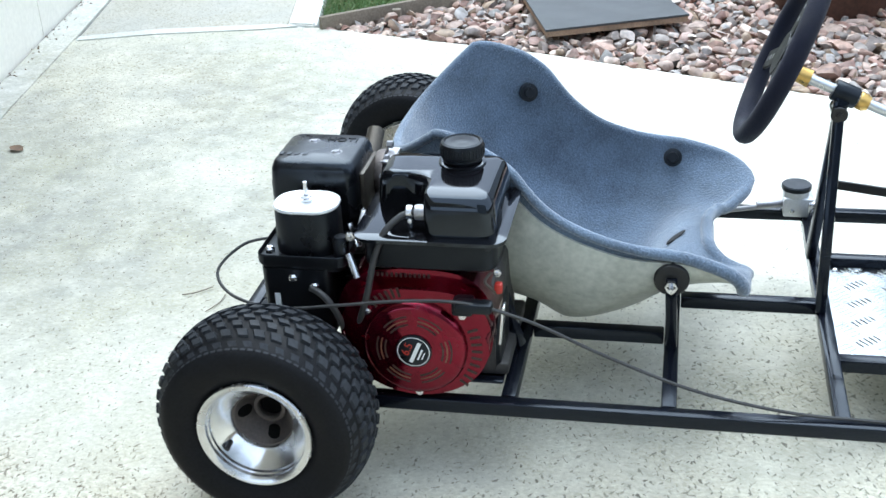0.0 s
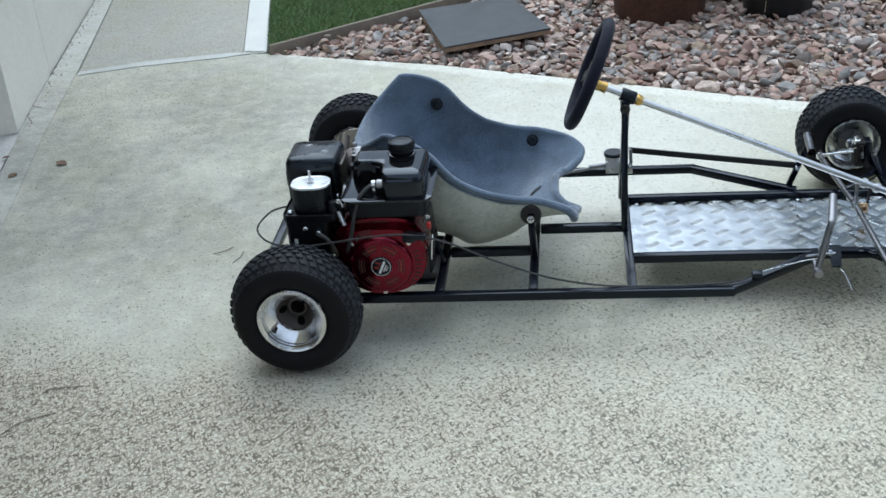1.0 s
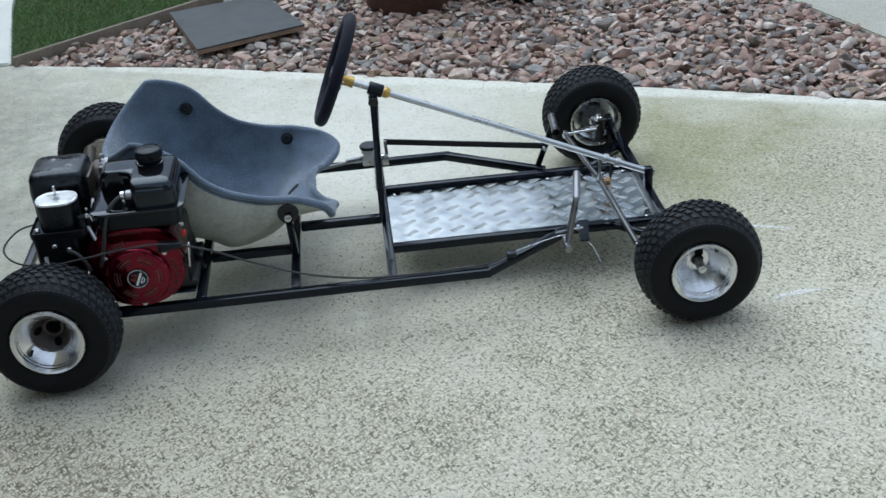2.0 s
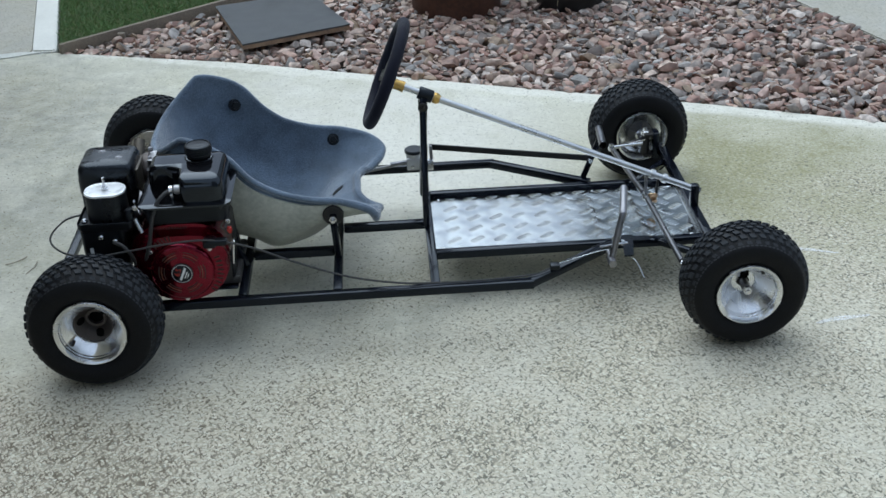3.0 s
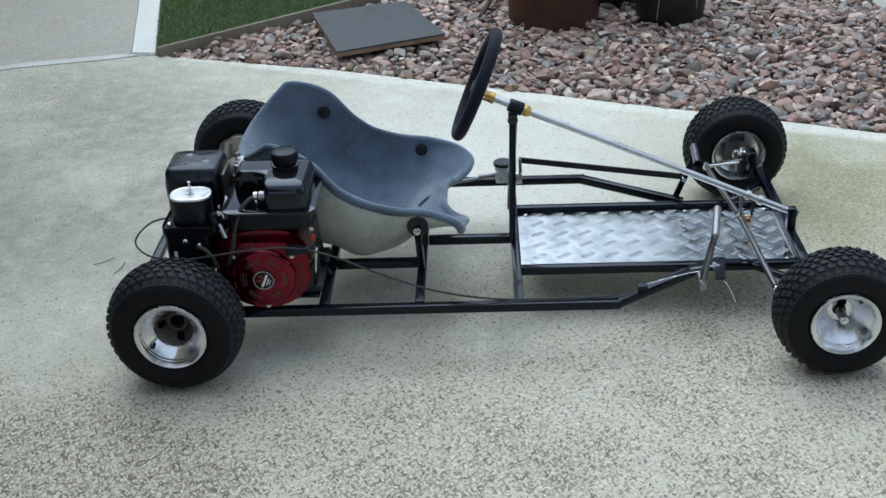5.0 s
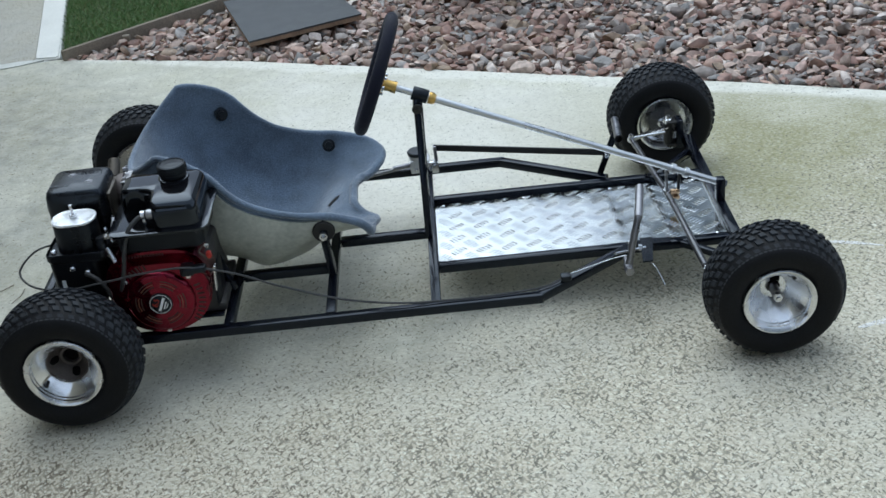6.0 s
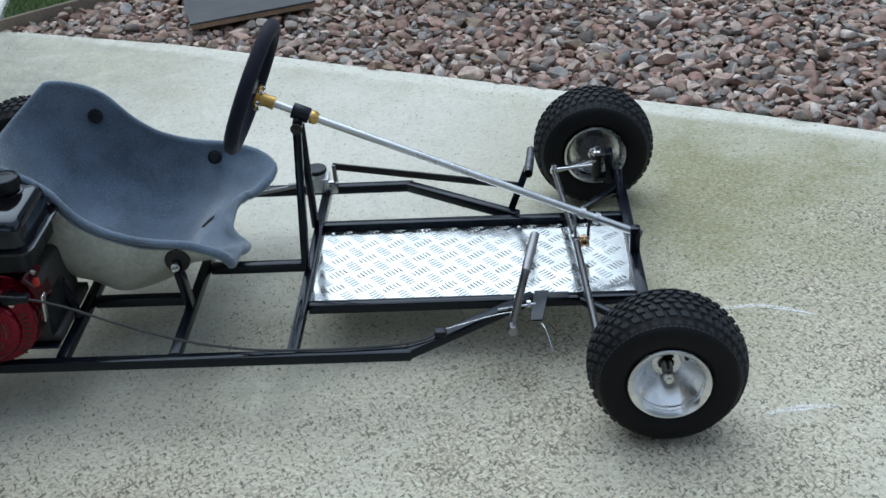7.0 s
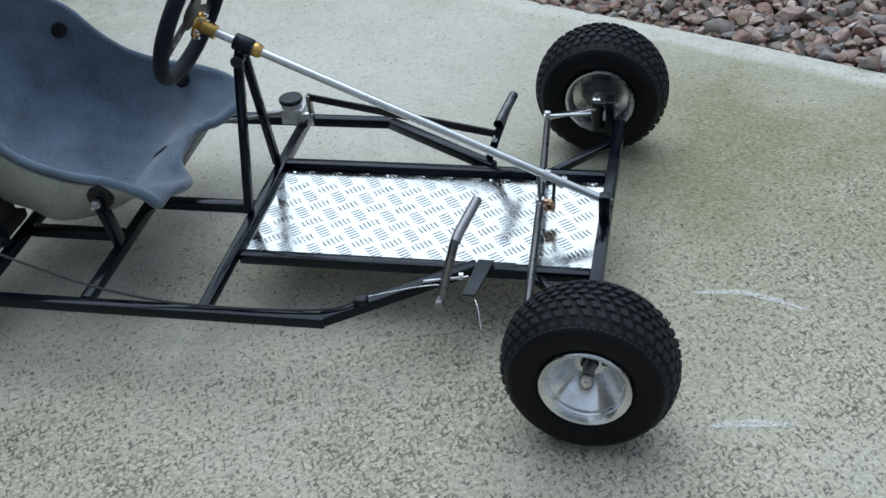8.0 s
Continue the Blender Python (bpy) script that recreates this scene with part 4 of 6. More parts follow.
def wheel_meshes(R, rim_r, rear):
    key = (R, rear)
    if key in WHEEL_MESH:
        return WHEEL_MESH[key]
    rb = R - 0.0055
    prof = []
    half = [(rim_r - 0.006, 0.046), (rim_r + 0.001, 0.0535), (rim_r + 0.012, 0.0615), (rim_r + 0.030, 0.0655), (rim_r + 0.046, 0.064),
            (rb - 0.018, 0.0600), (rb - 0.0145, 0.054), (rb - 0.008, 0.042), (rb - 0.003, 0.026), (rb, 0.010)]
    prof = [(r, -y) for r, y in half] + [(r, y) for r, y in half[::-1]]
    bm = B()
    lathe(bm, prof, "y", (0, 0, 0), 72, closed=True)
    tyre = mesh_of("tyre", bm, RUBBER, 50)
    # moulded ring lines on the sidewall
    vs, fs = [], []
    n = 40
    edges = (-0.0575, -0.0445, -0.0290, -0.0130, 0.0, 0.0130, 0.0290, 0.0445, 0.0575)
    for row, (ya, yb) in enumerate(zip(edges, edges[1:])):
        for k in range(n):
            a = 2 * math.pi * (k + 0.5 * (row % 2)) / n
            w = 2 * math.pi / n * (0.390 if row % 2 else 0.340)
            low = 0.0012 + (0.0022 if row in (0, 7) else 0.0)
            arc_block(vs, fs, ya + 0.0014, yb - 0.0014, a - w, a + w, rb - 0.004, R - low, 0.03 if row < 4 else -0.03)
    # fine fins below the shoulder
    for side in (-1, 1):
        for k in range(2 * n):
            a = 2 * math.pi * (k + 0.5) / (2 * n)
            w = math.pi / n * 0.32
            i = len(vs)
            for rr, yy, ww in ((R - 0.021, 0.0560, w), (R - 0.022, 0.0588, w), (R - 0.032, 0.0590, w), (R - 0.032, 0.0612, w)):
                for s in (-1, 1):
                    vs.append((rr * math.cos(a + s * ww), side * yy, rr * math.sin(a + s * ww)))
            fs += [(i + 2, i + 3, i + 7, i + 6), (i, i + 2, i + 6, i + 4), (i + 1, i + 5, i + 7, i + 3), (i, i + 1, i + 3, i + 2)]
    tread = bpy.data.meshes.new("tread")
    tread.from_pydata(vs, [], fs)
    tread.materials.append(TREAD)
    # rim: outer side towards -y
    q = rim_r
    if rear:
        rp = [(q - 0.004, 0.052), (q + 0.002, 0.060), (q + 0.001, 0.0635), (q - 0.004, 0.062), (q - 0.007, 0.052), (q - 0.012, 0.030), (0.052, 0.004), (0.0445, -0.012),
              (0.0445, -0.026), (0.046, -0.0285), (q - 0.015, -0.046), (q - 0.0125, -0.0475), (q - 0.012, -0.052), (q - 0.010, -0.0535), (q - 0.009, -0.058), (q - 0.004, -0.0615), (q + 0.001, -0.0625), (q + 0.0025, -0.060), (q + 0.0015, -0.054), (q - 0.005, -0.048), (q - 0.007, 0.0)]
    else:
        rp = [(q - 0.004, 0.052), (q + 0.002, 0.060), (q + 0.001, 0.0635), (q - 0.004, 0.062), (q - 0.009, 0.052), (q - 0.013, 0.036), (0.048, 0.026), (0.026, 0.022),
              (0.026, 0.012), (0.027, 0.005), (0.0285, 0.001), (0.0315, -0.002), (q - 0.016, -0.044), (q - 0.0135, -0.046), (q - 0.013, -0.050), (q - 0.011, -0.052), (q - 0.010, -0.056), (q - 0.004, -0.0612), (q + 0.001, -0.0625), (q + 0.0025, -0.060), (q + 0.0015, -0.054), (q - 0.005, -0.048), (q - 0.007, 0.0)]
    bm = B()
    lathe(bm, rp, "y", (0, 0, 0), 64, closed=True)
    rim = mesh_of("rim", bm, ALLOY, 35)
    bm = B()
    if rear:
        lathe(bm, [(0.0, 0.034), (0.022, 0.034), (0.026, 0.020), (0.0443, -0.004), (0.0443, -0.0225), (0.042, -0.0220), (0.0240, 0.0080), (0.0228, 0.0050), (0.0185, 0.0046), (0.0168, 0.007), (0.0168, 0.031), (0.0, 0.031)], "y", (0, 0, 0), 40)
    else:
        lathe(bm, [(0.0, 0.046), (0.014, 0.046), (0.016, 0.040), (0.036, 0.037), (0.0385, 0.033), (0.0345, 0.022), (0.0345, 0.009), (0.012, 0.0075), (0.0, 0.0075)], "y", (0, 0, 0), 36)
    hub = mesh_of("hub", bm, CAST_DARK if rear else HUB_GREY, 35)
    holes = []
    if rear:
        for a in (68, 198, 304):
            bm = B()
            ca, sa = math.cos(radians(a)), math.sin(radians(a))
            d = Vector((-0.85 * ca, -0.53, -0.85 * sa)).normalized()
            lathe(bm, [(0, 0.0012), (0.0098, 0.0012), (0.0104, -0.003), (0, -0.003)], "z", (0, 0, 0), 16, sx=1.3)
            bmesh.ops.transform(bm, matrix=Matrix.Translation((0.0325 * ca, -0.0062, 0.0325 * sa)) @ d.to_track_quat("Z", "Y").to_matrix().to_4x4(), verts=bm.verts)
            holes.append(("hub_hole", mesh_of("hub_hole", bm, HOLE, 35)))
        bm = B()
        box(bm, (0.006, 0.0035, 0.010), (0.014, 0.016, 0.0255), 0.0)
        lathe(bm, [(0, 0.0150), (0.0166, 0.0150), (0.0166, 0.019), (0, 0.019)], "y", (0, 0, 0), 24)
        holes.append(("axle_bore", mesh_of("axle_bore", bm, HOLE, 35)))
    else:
        bm = B()
        lathe(bm, [(0.0, 0.0070), (0.0270, 0.0070), (0.0276, 0.0050), (0.0268, 0.0030), (0.0, 0.0030)], "y", (0, 0, 0), 40)
        holes.append(("hub_face", mesh_of("hub_face", bm, ALLOY, 35)))
        bm = B()
        bar(bm, (-0.004, 0.0022, -0.0262), (-0.004, 0.0022, -0.012), 0.020, 0.003, 0.001, up=(0, 1, 0))
        bar(bm, (-0.004, -0.0010, -0.0310), (-0.004, -0.0210, -0.0435), 0.016, 0.0030, 0.001, up=(0, 0.53, 0.85))
        holes.append(("rim_slot", mesh_of("rim_slot", bm, HOLE, 35)))
        bm = B()
        bar(bm, (-0.0275, -0.0262, -0.0385), (-0.0345, -0.0372, -0.0483), 0.0075, 0.003, 0.001, up=(-0.45, -0.62, -0.64))
        holes.append(("rim_notch", mesh_of("rim_notch", bm, DULL_BLACK, 35)))
        bm = B()
        lathe(bm, [(0.0, 0.0015), (0.0140, 0.0015), (0.0145, 0.0035), (0.0, 0.0036)], "y", (0, 0, 0), 28)
        holes.append(("hub_bore", mesh_of("hub_bore", bm, HOLE, 35)))
        for q8 in range(8):
            a8 = 2 * math.pi * q8 / 8
            bm = B()
            bar(bm, (0.014 * math.cos(a8), 0.042, 0.014 * math.sin(a8)), (0.035 * math.cos(a8), 0.0385, 0.035 * math.sin(a8)), 0.003, 0.006, 0.0)
            holes.append(("hub_rib", mesh_of("hub_rib", bm, HUB_GREY, 35)))
        bm = B()
        lathe(bm, [(0.0, 0.006), (0.0105, 0.006), (0.0105, -0.030), (0.0098, -0.0315), (0.0070, -0.0315), (0.0070, -0.046), (0.0, -0.046)], "y", (0, 0, 0), 24)
        holes.append(("axle_stub", mesh_of("axle_stub", bm, STEEL, 35)))
        bm = B()
        lathe(bm, [(0, -0.051), (0.0060, -0.051), (0.0066, -0.0465), (0.0092, -0.046), (0.0104, -0.0445), (0.0104, -0.0365), (0, -0.0365)], "y", (0, 0, 0), 6)
        holes.append(("axle_nut", mesh_of("axle_nut", bm, CHROME, 35)))
    bm = B()
    sweep(bm, [(-0.033, -0.036, -0.045), (-0.033, -0.044, -0.047), (-0.033, -0.050, -0.048)], 0.0042, 10)
    holes.append(("valve", mesh_of("valve", bm, DULL_BLACK, 35)))
    WHEEL_MESH[key] = (tyre, tread, rim, hub, holes)
    return WHEEL_MESH[key]


def wheel(at, R, rim_r, rear, near, steer=0.0, spin=0.0, label=""):
    tyre, tread, rim, hub, holes = wheel_meshes(R, rim_r, rear)
    w = new("wheel", hub)
    w.parent = kart
    w.matrix_parent_inverse = Matrix.Translation((-0.74, 0, 0))
    w.matrix_basis = pose(at[0], at[1], at[2], 0, 0, steer + (0 if near else 180)) @ pose(0, 0, 0, 0, spin, 0) @ Matrix.Diagonal((1, 1.04, 1, 1))
    tagged(w, label)
    for name, me in [("tyre", tyre), ("tread", tread), ("rim", rim)] + holes:
        ob = new(name, me)
        ob.parent = w
        if name == "tread":
            ob["kind"] = "stuff"
    return w


RW, FW = 0.158, 0.150
wheel((-0.005, -0.445, RW), RW, 0.080, True, True, 0, 20, "rear wheel with turf tyre on a dished alloy rim")
wheel((-0.003, 0.534, RW), RW, 0.080, True, False, 0, 10, "rear wheel with turf tyre on a dished alloy rim")
wheel((1.499, -0.441, FW), FW, 0.0745, False, True, -2, 176, "front wheel with turf tyre on a dished alloy rim")
wheel((1.437, 0.482, FW), FW, 0.0745, False, False, 0, 30, "front wheel with turf tyre on a dished alloy rim")

# rear axle, sprocket
part("rear_axle", rod(B(), (-0.003, -0.405, RW), (-0.003, 0.52, RW), 0.0125, 16), STEEL, kart, "bare steel rear axle")
bm = B()
lathe(bm, [(0, 0.448), (0.030, 0.448), (0.032, 0.458), (0.078, 0.459), (0.080, 0.461), (0.080, 0.464), (0.078, 0.466), (0, 0.466)], "y", (0, 0, RW), 48)
disc = part("rear_disc", bm, DISC, kart, "bronzed round steel disc on the rear axle", 30)
bm = B()
lathe(bm, [(0, 0.405), (0.020, 0.405), (0.026, 0.412), (0.026, 0.440), (0.030, 0.448), (0, 0.449)], "y", (0, 0, RW), 28)
part("disc_hub", bm, CHROME, disc, "bright disc hub", 30)
for k in range(5):
    a = 2 * math.pi * (k + 0.2) / 5
    part("disc_bolt", bolt(B(), (0.052 * math.cos(a), 0.459, RW + 0.052 * math.sin(a)), 0.0075, 0.008), CHROME, disc)

# front spindles
for sg, x, y, arm in ((1, 1.436, 0.369, 0.027), (-1, 1.492, -0.362, 0.010)):
    bm = B()
    rod(bm, (x, y, 0.118), (x, y, 0.186), 0.012)
    rod(bm, (x, y, 0.150), (x, y + sg * 0.08, 0.150), 0.009)
    box(bm, (x - 0.006, y - 0.018, 0.112), (x + 0.034, y + 0.018, 0.120), 0.002)
    box(bm, (x - 0.006, y - 0.018, 0.178), (x + 0.034, y + 0.018, 0.185), 0.002)
    part("spindle", bm, DULL_BLACK, kart, "black steering spindle")
    bm = box(B(), (x + 0.020, y - 0.020, 0.108), (x + 0.038, y + 0.020, 0.188), 0.003)
    part("spindle_fork", bm, BLACK_PAINT, kart, "gloss-black spindle fork")
    bm = B()
    lathe(bm, [(0, 0.010), (0.0135, 0.010), (0.0150, 0.013), (0.0150, 0.024), (0.0120, 0.027), (0.0120, 0.058), (0.0165, 0.060), (0.0165, 0.068), (0, 0.068)], "y", (0, 0, 0), 20)
    bmesh.ops.transform(bm, matrix=Matrix.Translation((x, y, 0.150)) @ Matrix.Rotation(0.0 if sg > 0 else math.pi, 4, "Z"), verts=bm.verts)
    part("stub_axle", bm, CHROME, kart, "bright stub axle with collar", 30)
    bm = B()
    lathe(bm, [(0.0135, 0.178), (0.0135, 0.189), (0.008, 0.191), (0.007, 0.198), (0, 0.198)], "z", (x, y, 0), 6)
    part("king_pin_nut", bm, CHROME, kart, "bright king-pin nut")
    bm = B()
    bar(bm, (x, y - sg * 0.004, 0.166), (x - 0.104, y - sg * arm, 0.152), 0.014, 0.006, 0.001)
    rod(bm, (x - 0.104, y - sg * arm, 0.144), (x - 0.104, y - sg * arm, 0.166), 0.0065)
    rod(bm, (x - 0.012, y - sg * 0.020, 0.160), (x - 0.098, y - sg * (arm + 0.004), 0.158), 0.0035)
    part("steering_arm", bm, CHROME, kart, "bright steel steering arm")

# tie rods and pitman
PIT = (1.360, 0.002, 0.166)
for end in ((1.332, 0.342, 0.153), (1.380, -0.354, 0.152)):
    bm = B()
    a, b = Vector(PIT), Vector(end)
    d = (b - a).normalized()
    rod(bm, a + d * 0.02, b - d * 0.02, 0.0075)
    part("tie_rod", bm, DARK_STEEL, kart, "dull steel tie rod")
    for e, s in ((a, 1), (b, -1)):
        bm = B()
        rod(bm, e, e + d * s * 0.035, 0.0045)
        lathe(bm, [(0, -0.007), (0.009, -0.006), (0.010, 0), (0.009, 0.006), (0, 0.007)], "z", e, 14)
        part("rod_end", bm, CHROME, kart, "zinc rod end")
bm = B()
bar(bm, (1.358, -0.002, 0.234), (1.360, 0.002, 0.168), 0.012, 0.006, 0.002, up=(1, 0, 0.4))
part("pitman_arm", bm, STEEL, kart, "bare steel pitman arm")
bm = B()
bar(bm, (1.390, -0.006, 0.220), (1.386, -0.006, 0.166), 0.010, 0.006, 0.002, up=(1, 0, 0.4))
part("pitman_arm", bm, DULL_BLACK, kart, "blackened second pitman arm")
bm = B()
box(bm, (1.368, -0.014, 0.152), (1.390, 0.004, 0.156), 0.0015, 1)
box(bm, (1.368, -0.014, 0.166), (1.390, 0.004, 0.170), 0.0015, 1)
box(bm, (1.368, -0.001, 0.152), (1.390, 0.004, 0.170), 0.0015, 1)
part("pitman_clevis", bm, WORN_BRASS, kart, "gold-plated clevis")
for x in (1.373, 1.385):
    bm = B()
    lathe(bm, [(0, 0.148), (0.0034, 0.148), (0.0034, 0.171), (0.0052, 0.171), (0.0052, 0.175), (0, 0.176)], "z", (x, -0.008, 0), 6)
    part("clevis_bolt", bm, WORN_BRASS, kart, "gold-plated clevis bolt")

# steering column, bracket, wheel
C0, C1 = Vector((0.7125, 0.0552, 0.498)), Vector((1.490, -0.0152, 0.1836))
cd = (C1 - C0).normalized()
cq = cd.to_track_quat("Z", "Y").to_matrix().to_4x4()
part("steering_column", rod(B(), C0, C1, 0.0082, 20), ZINC, kart, "bright zinc-plated steering column")


def on_column(prof, d, n=24):
    bm = B()
    lathe(bm, prof, "z", (0, 0, 0), n)
    bmesh.ops.transform(bm, matrix=Matrix.Translation(C0 + cd * d) @ cq, verts=bm.verts)
    return bm


part("column_bush", on_column([(0, -0.019), (0.0158, -0.019), (0.0168, -0.017), (0.0168, 0.017), (0.0158, 0.019), (0, 0.019)], 0.084), PLASTIC, kart, "black column bush")
part("column_collar", on_column([(0, -0.008), (0.0135, -0.008), (0.0142, -0.006), (0.0142, 0.003), (0.0120, 0.006), (0.0115, 0.009), (0, 0.009)], 0.113), BRASS, kart, "gold column collar")
part("wheel_boss", on_column([(0, -0.012), (0.028, -0.012), (0.028, -0.007), (0.0145, -0.004), (0.0132, 0.012), (0.0145, 0.028), (0, 0.028)], -0.002), BRASS, kart, "gold steering-wheel boss")
for k in range(6):
    a = 2 * math.pi * k / 6
    bm = B()
    lathe(bm, [(0, -0.005), (0.004, -0.005), (0.004, 0.005), (0, 0.005)], "z", (0.023 * math.cos(a), 0.023 * math.sin(a), -0.006), 8)
    bmesh.ops.transform(bm, matrix=Matrix.Translation(C0) @ cq, verts=bm.verts)
    part("boss_bolt", bm, CHROME, kart)
bm = B()
lathe(bm, [(0, -0.02), (0.0115, -0.02), (0.0115, 0.02), (0, 0.02)], "y", (0.781, 0.040, 0.443), 20)
bar(bm, (0.781, 0.040, 0.443), (0.788, 0.046, 0.467), 0.024, 0.022, 0.003, up=(1, 0, 0))
part("column_bracket", bm, BLACK_PAINT, kart, "black bracket on the steering posts")
bm = B()
lathe(bm, [(0.0055, 0.0195), (0.0125, 0.0195), (0.0130, 0.0180), (0.0120, 0.0165), (0.0060, 0.0165), (0.0055, 0.0195)], "y", (0.781, 0, 0.443), 24)
part("bracket_washer", bm, DULL_BLACK, kart, "blackened steel washer")
part("bracket_bolt", bolt(B(), (0.781, 0.018, 0.443), 0.006, 0.007), DULL_BLACK, kart)
bm = B()
bar(bm, (1.486, -0.0150, 0.137), (1.486, -0.0150, 0.198), 0.022, 0.022, 0.003, up=(1, 0, 0))
part("column_end_block", bm, BLACK_PAINT, kart)
bm = B()
rod(bm, C1 - cd * 0.01, C1 + cd * 0.010, 0.005)
lathe(bm, [(0, 0.0), (0.009, 0.0), (0.009, 0.007), (0, 0.007)], "z", (0, 0, 0), 6)
bmesh.ops.transform(bm, matrix=Matrix.Translation(C1 + cd * 0.004) @ cq, verts=[v for v in bm.verts if v.co.length < 0.02])
part("column_end_nut", bm, STEEL, kart, "dull column end nut")
for d in (0.716, 0.750):
    part("column_clamp", on_column([(0, -0.005), (0.0128, -0.005), (0.0128, 0.005), (0, 0.005)], d), ZINC, kart, "dull zinc column clamp")

SW = C0 - cd * 0.020 + Vector((0.005, 0, 0.018))


def steering_wheel():
    m = Matrix.Translation(SW) @ Vector((0.92, -0.055, -0.385)).to_track_quat("Z", "Y").to_matrix().to_4x4()
    R = 0.133
    pts = []
    for k in range(72):
        a = 2 * math.pi * k / 72
        pts.append(Vector((R * math.cos(a), R * math.sin(a), -0.006)))
    bm = B()
    sweep(bm, pts, 0.0155, 14, closed=True)
    bmesh.ops.transform(bm, matrix=m, verts=bm.verts)
    rim = part("steering_wheel", bm, SUEDE, kart, "thick navy suede steering wheel", 60)
    for a in (90, 205, 335):
        bm = B()
        ca, sa = math.cos(radians(a)), math.sin(radians(a))
        bar(bm, (0.02 * ca, 0.02 * sa, -0.007), (0.124 * ca, 0.124 * sa, -0.007), 0.030, 0.005, 0.001)
        bmesh.ops.transform(bm, matrix=m, verts=bm.verts)
        spoke = part("spoke", bm, DULL_BLACK, rim, "black drilled spoke")
        for d in (0.058, 0.080, 0.102):
            bm = B()
            lathe(bm, [(0, -0.0028), (0.0045, -0.0028), (0.0045, 0.0028), (0, 0.0028)], "z", (d * ca, d * sa, -0.007), 12)
            bmesh.ops.transform(bm, matrix=m, verts=bm.verts)
            part("drilled_hole", bm, CAST, rim, "pale drilled hole")
    bm = B()
    lathe(bm, [(0, -0.0105), (0.034, -0.0105), (0.036, -0.007), (0.034, -0.0035), (0, -0.0035)], "z", (0, 0, 0), 28)
    bmesh.ops.transform(bm, matrix=m, verts=bm.verts)
    part("hub_plate", bm, DULL_BLACK, rim, "black hub plate")


steering_wheel()

# brake side: master cylinder, rod and pedal
bm = box(B(), (0.737, 0.296, 0.139), (0.790, 0.343, 0.176), 0.004)
mc = part("master_cylinder", bm, CAST_PALE, kart, "cast alloy brake master cylinder")
bm = box(B(), (0.780, 0.292, 0.138), (0.812, 0.306, 0.171), 0.003)
part("side_plate", bm, CHROME, mc, "bright steel side plate")
bm = B()
lathe(bm, [(0.0235, 0.174), (0.0245, 0.187), (0, 0.187)], "z", (0.759, 0.319, 0), 24)
part("reservoir", bm, CAST_PALE, mc)
bm = B()
lathe(bm, [(0.0262, 0.1872), (0.0270, 0.189), (0.0270, 0.195), (0.0250, 0.197), (0, 0.197)], "z", (0.759, 0.319, 0), 24)
part("reservoir_cap", bm, PLASTIC, mc, "black reservoir cap")
for x, z in ((0.790, 0.152), (0.802, 0.160), (0.752, 0.152)):
    part("plate_bolt", bolt(B(), (x, 0.292 if x > 0.77 else 0.296, z), 0.005, 0.006), CHROME, mc)
part("brake_lever", bar(B(), (0.808, 0.306, 0.150), (0.806, 0.306, 0.212), 0.018, 0.009, 0.002, up=(1, 0, 0)), STEEL, kart, "dull steel brake lever")
part("brake_rod", bar(B(), (0.804, 0.306, 0.206), (1.245, 0.205, 0.189), 0.005, 0.017, 0.001), DULL_BLACK, kart, "flat black brake rod")
bm = B()
bar(bm, (1.226, 0.198, 0.135), (1.270, 0.192, 0.258), 0.016, 0.007, 0.001, up=(0, 1, 0))
part("brake_pedal_lever", bm, BLACK_PAINT, kart)
part("pedal_bolt", rod(B(), (1.243, 0.180, 0.190), (1.243, 0.215, 0.190), 0.006), CHROME, kart)
bm = B()
sweep(bm, [(1.264, 0.116, 0.266), (1.275, 0.246, 0.259)], 0.0098, 18, caps=False)
sweep(bm, [(1.275, 0.246, 0.259), (1.264, 0.116, 0.266)], 0.0074, 18, caps=False)
part("brake_pedal", bm, STEEL, kart, "bare steel tube brake pedal")
part("brake_hose", sweep(B(), spline([(0.740, 0.318, 0.155), (0.68, 0.305, 0.152), (0.60, 0.285, 0.148), (0.50, 0.27, 0.14), (0.38, 0.28, 0.135)]), 0.0048, 10), CLEAR_HOSE, kart, "grey brake hose")
part("hose_sleeve", rod(B(), (0.752, 0.319, 0.158), (0.690, 0.308, 0.156), 0.0068), STEEL, kart, "dull hose fitting")

# throttle side: pedal and cable
bm = B()
sweep(bm, [(1.217, -0.286, 0.136), (1.228, -0.275, 0.185), (1.244, -0.262, 0.246), (1.247, -0.256, 0.254)], 0.0084, 14)
sweep(bm, [(1.246, -0.260, 0.250), (1.250, -0.244, 0.258), (1.268, -0.154, 0.269)], 0.0094, 14)
part("throttle_pedal", bm, STEEL, kart, "bent bare-steel throttle pedal")
bm = B()
lathe(bm, [(0, -0.012), (0.010, -0.012), (0.010, 0.012), (0, 0.012)], "y", (1.217, -0.286, 0.140), 16)
rod(bm, (1.217, -0.302, 0.140), (1.217, -0.244, 0.140), 0.006)
lathe(bm, [(0, -0.308), (0.0105, -0.308), (0.0105, -0.297), (0, -0.297)], "y", (1.217, 0, 0.140), 6)
part("pedal_pivot", bm, STEEL, kart, "dull steel pedal pivot")
bm = B()
rod(bm, (1.188, -0.288, 0.180), (1.262, -0.250, 0.166), 0.0028)
lathe(bm, [(0, -0.004), (0.0075, -0.004), (0.0075, 0.004), (0, 0.004)], "x", (1.250, -0.253, 0.168), 6)
lathe(bm, [(0, -0.006), (0.0075, -0.006), (0.0075, 0.006), (0, 0.006)], "z", (1.228, -0.262, 0.186), 6)
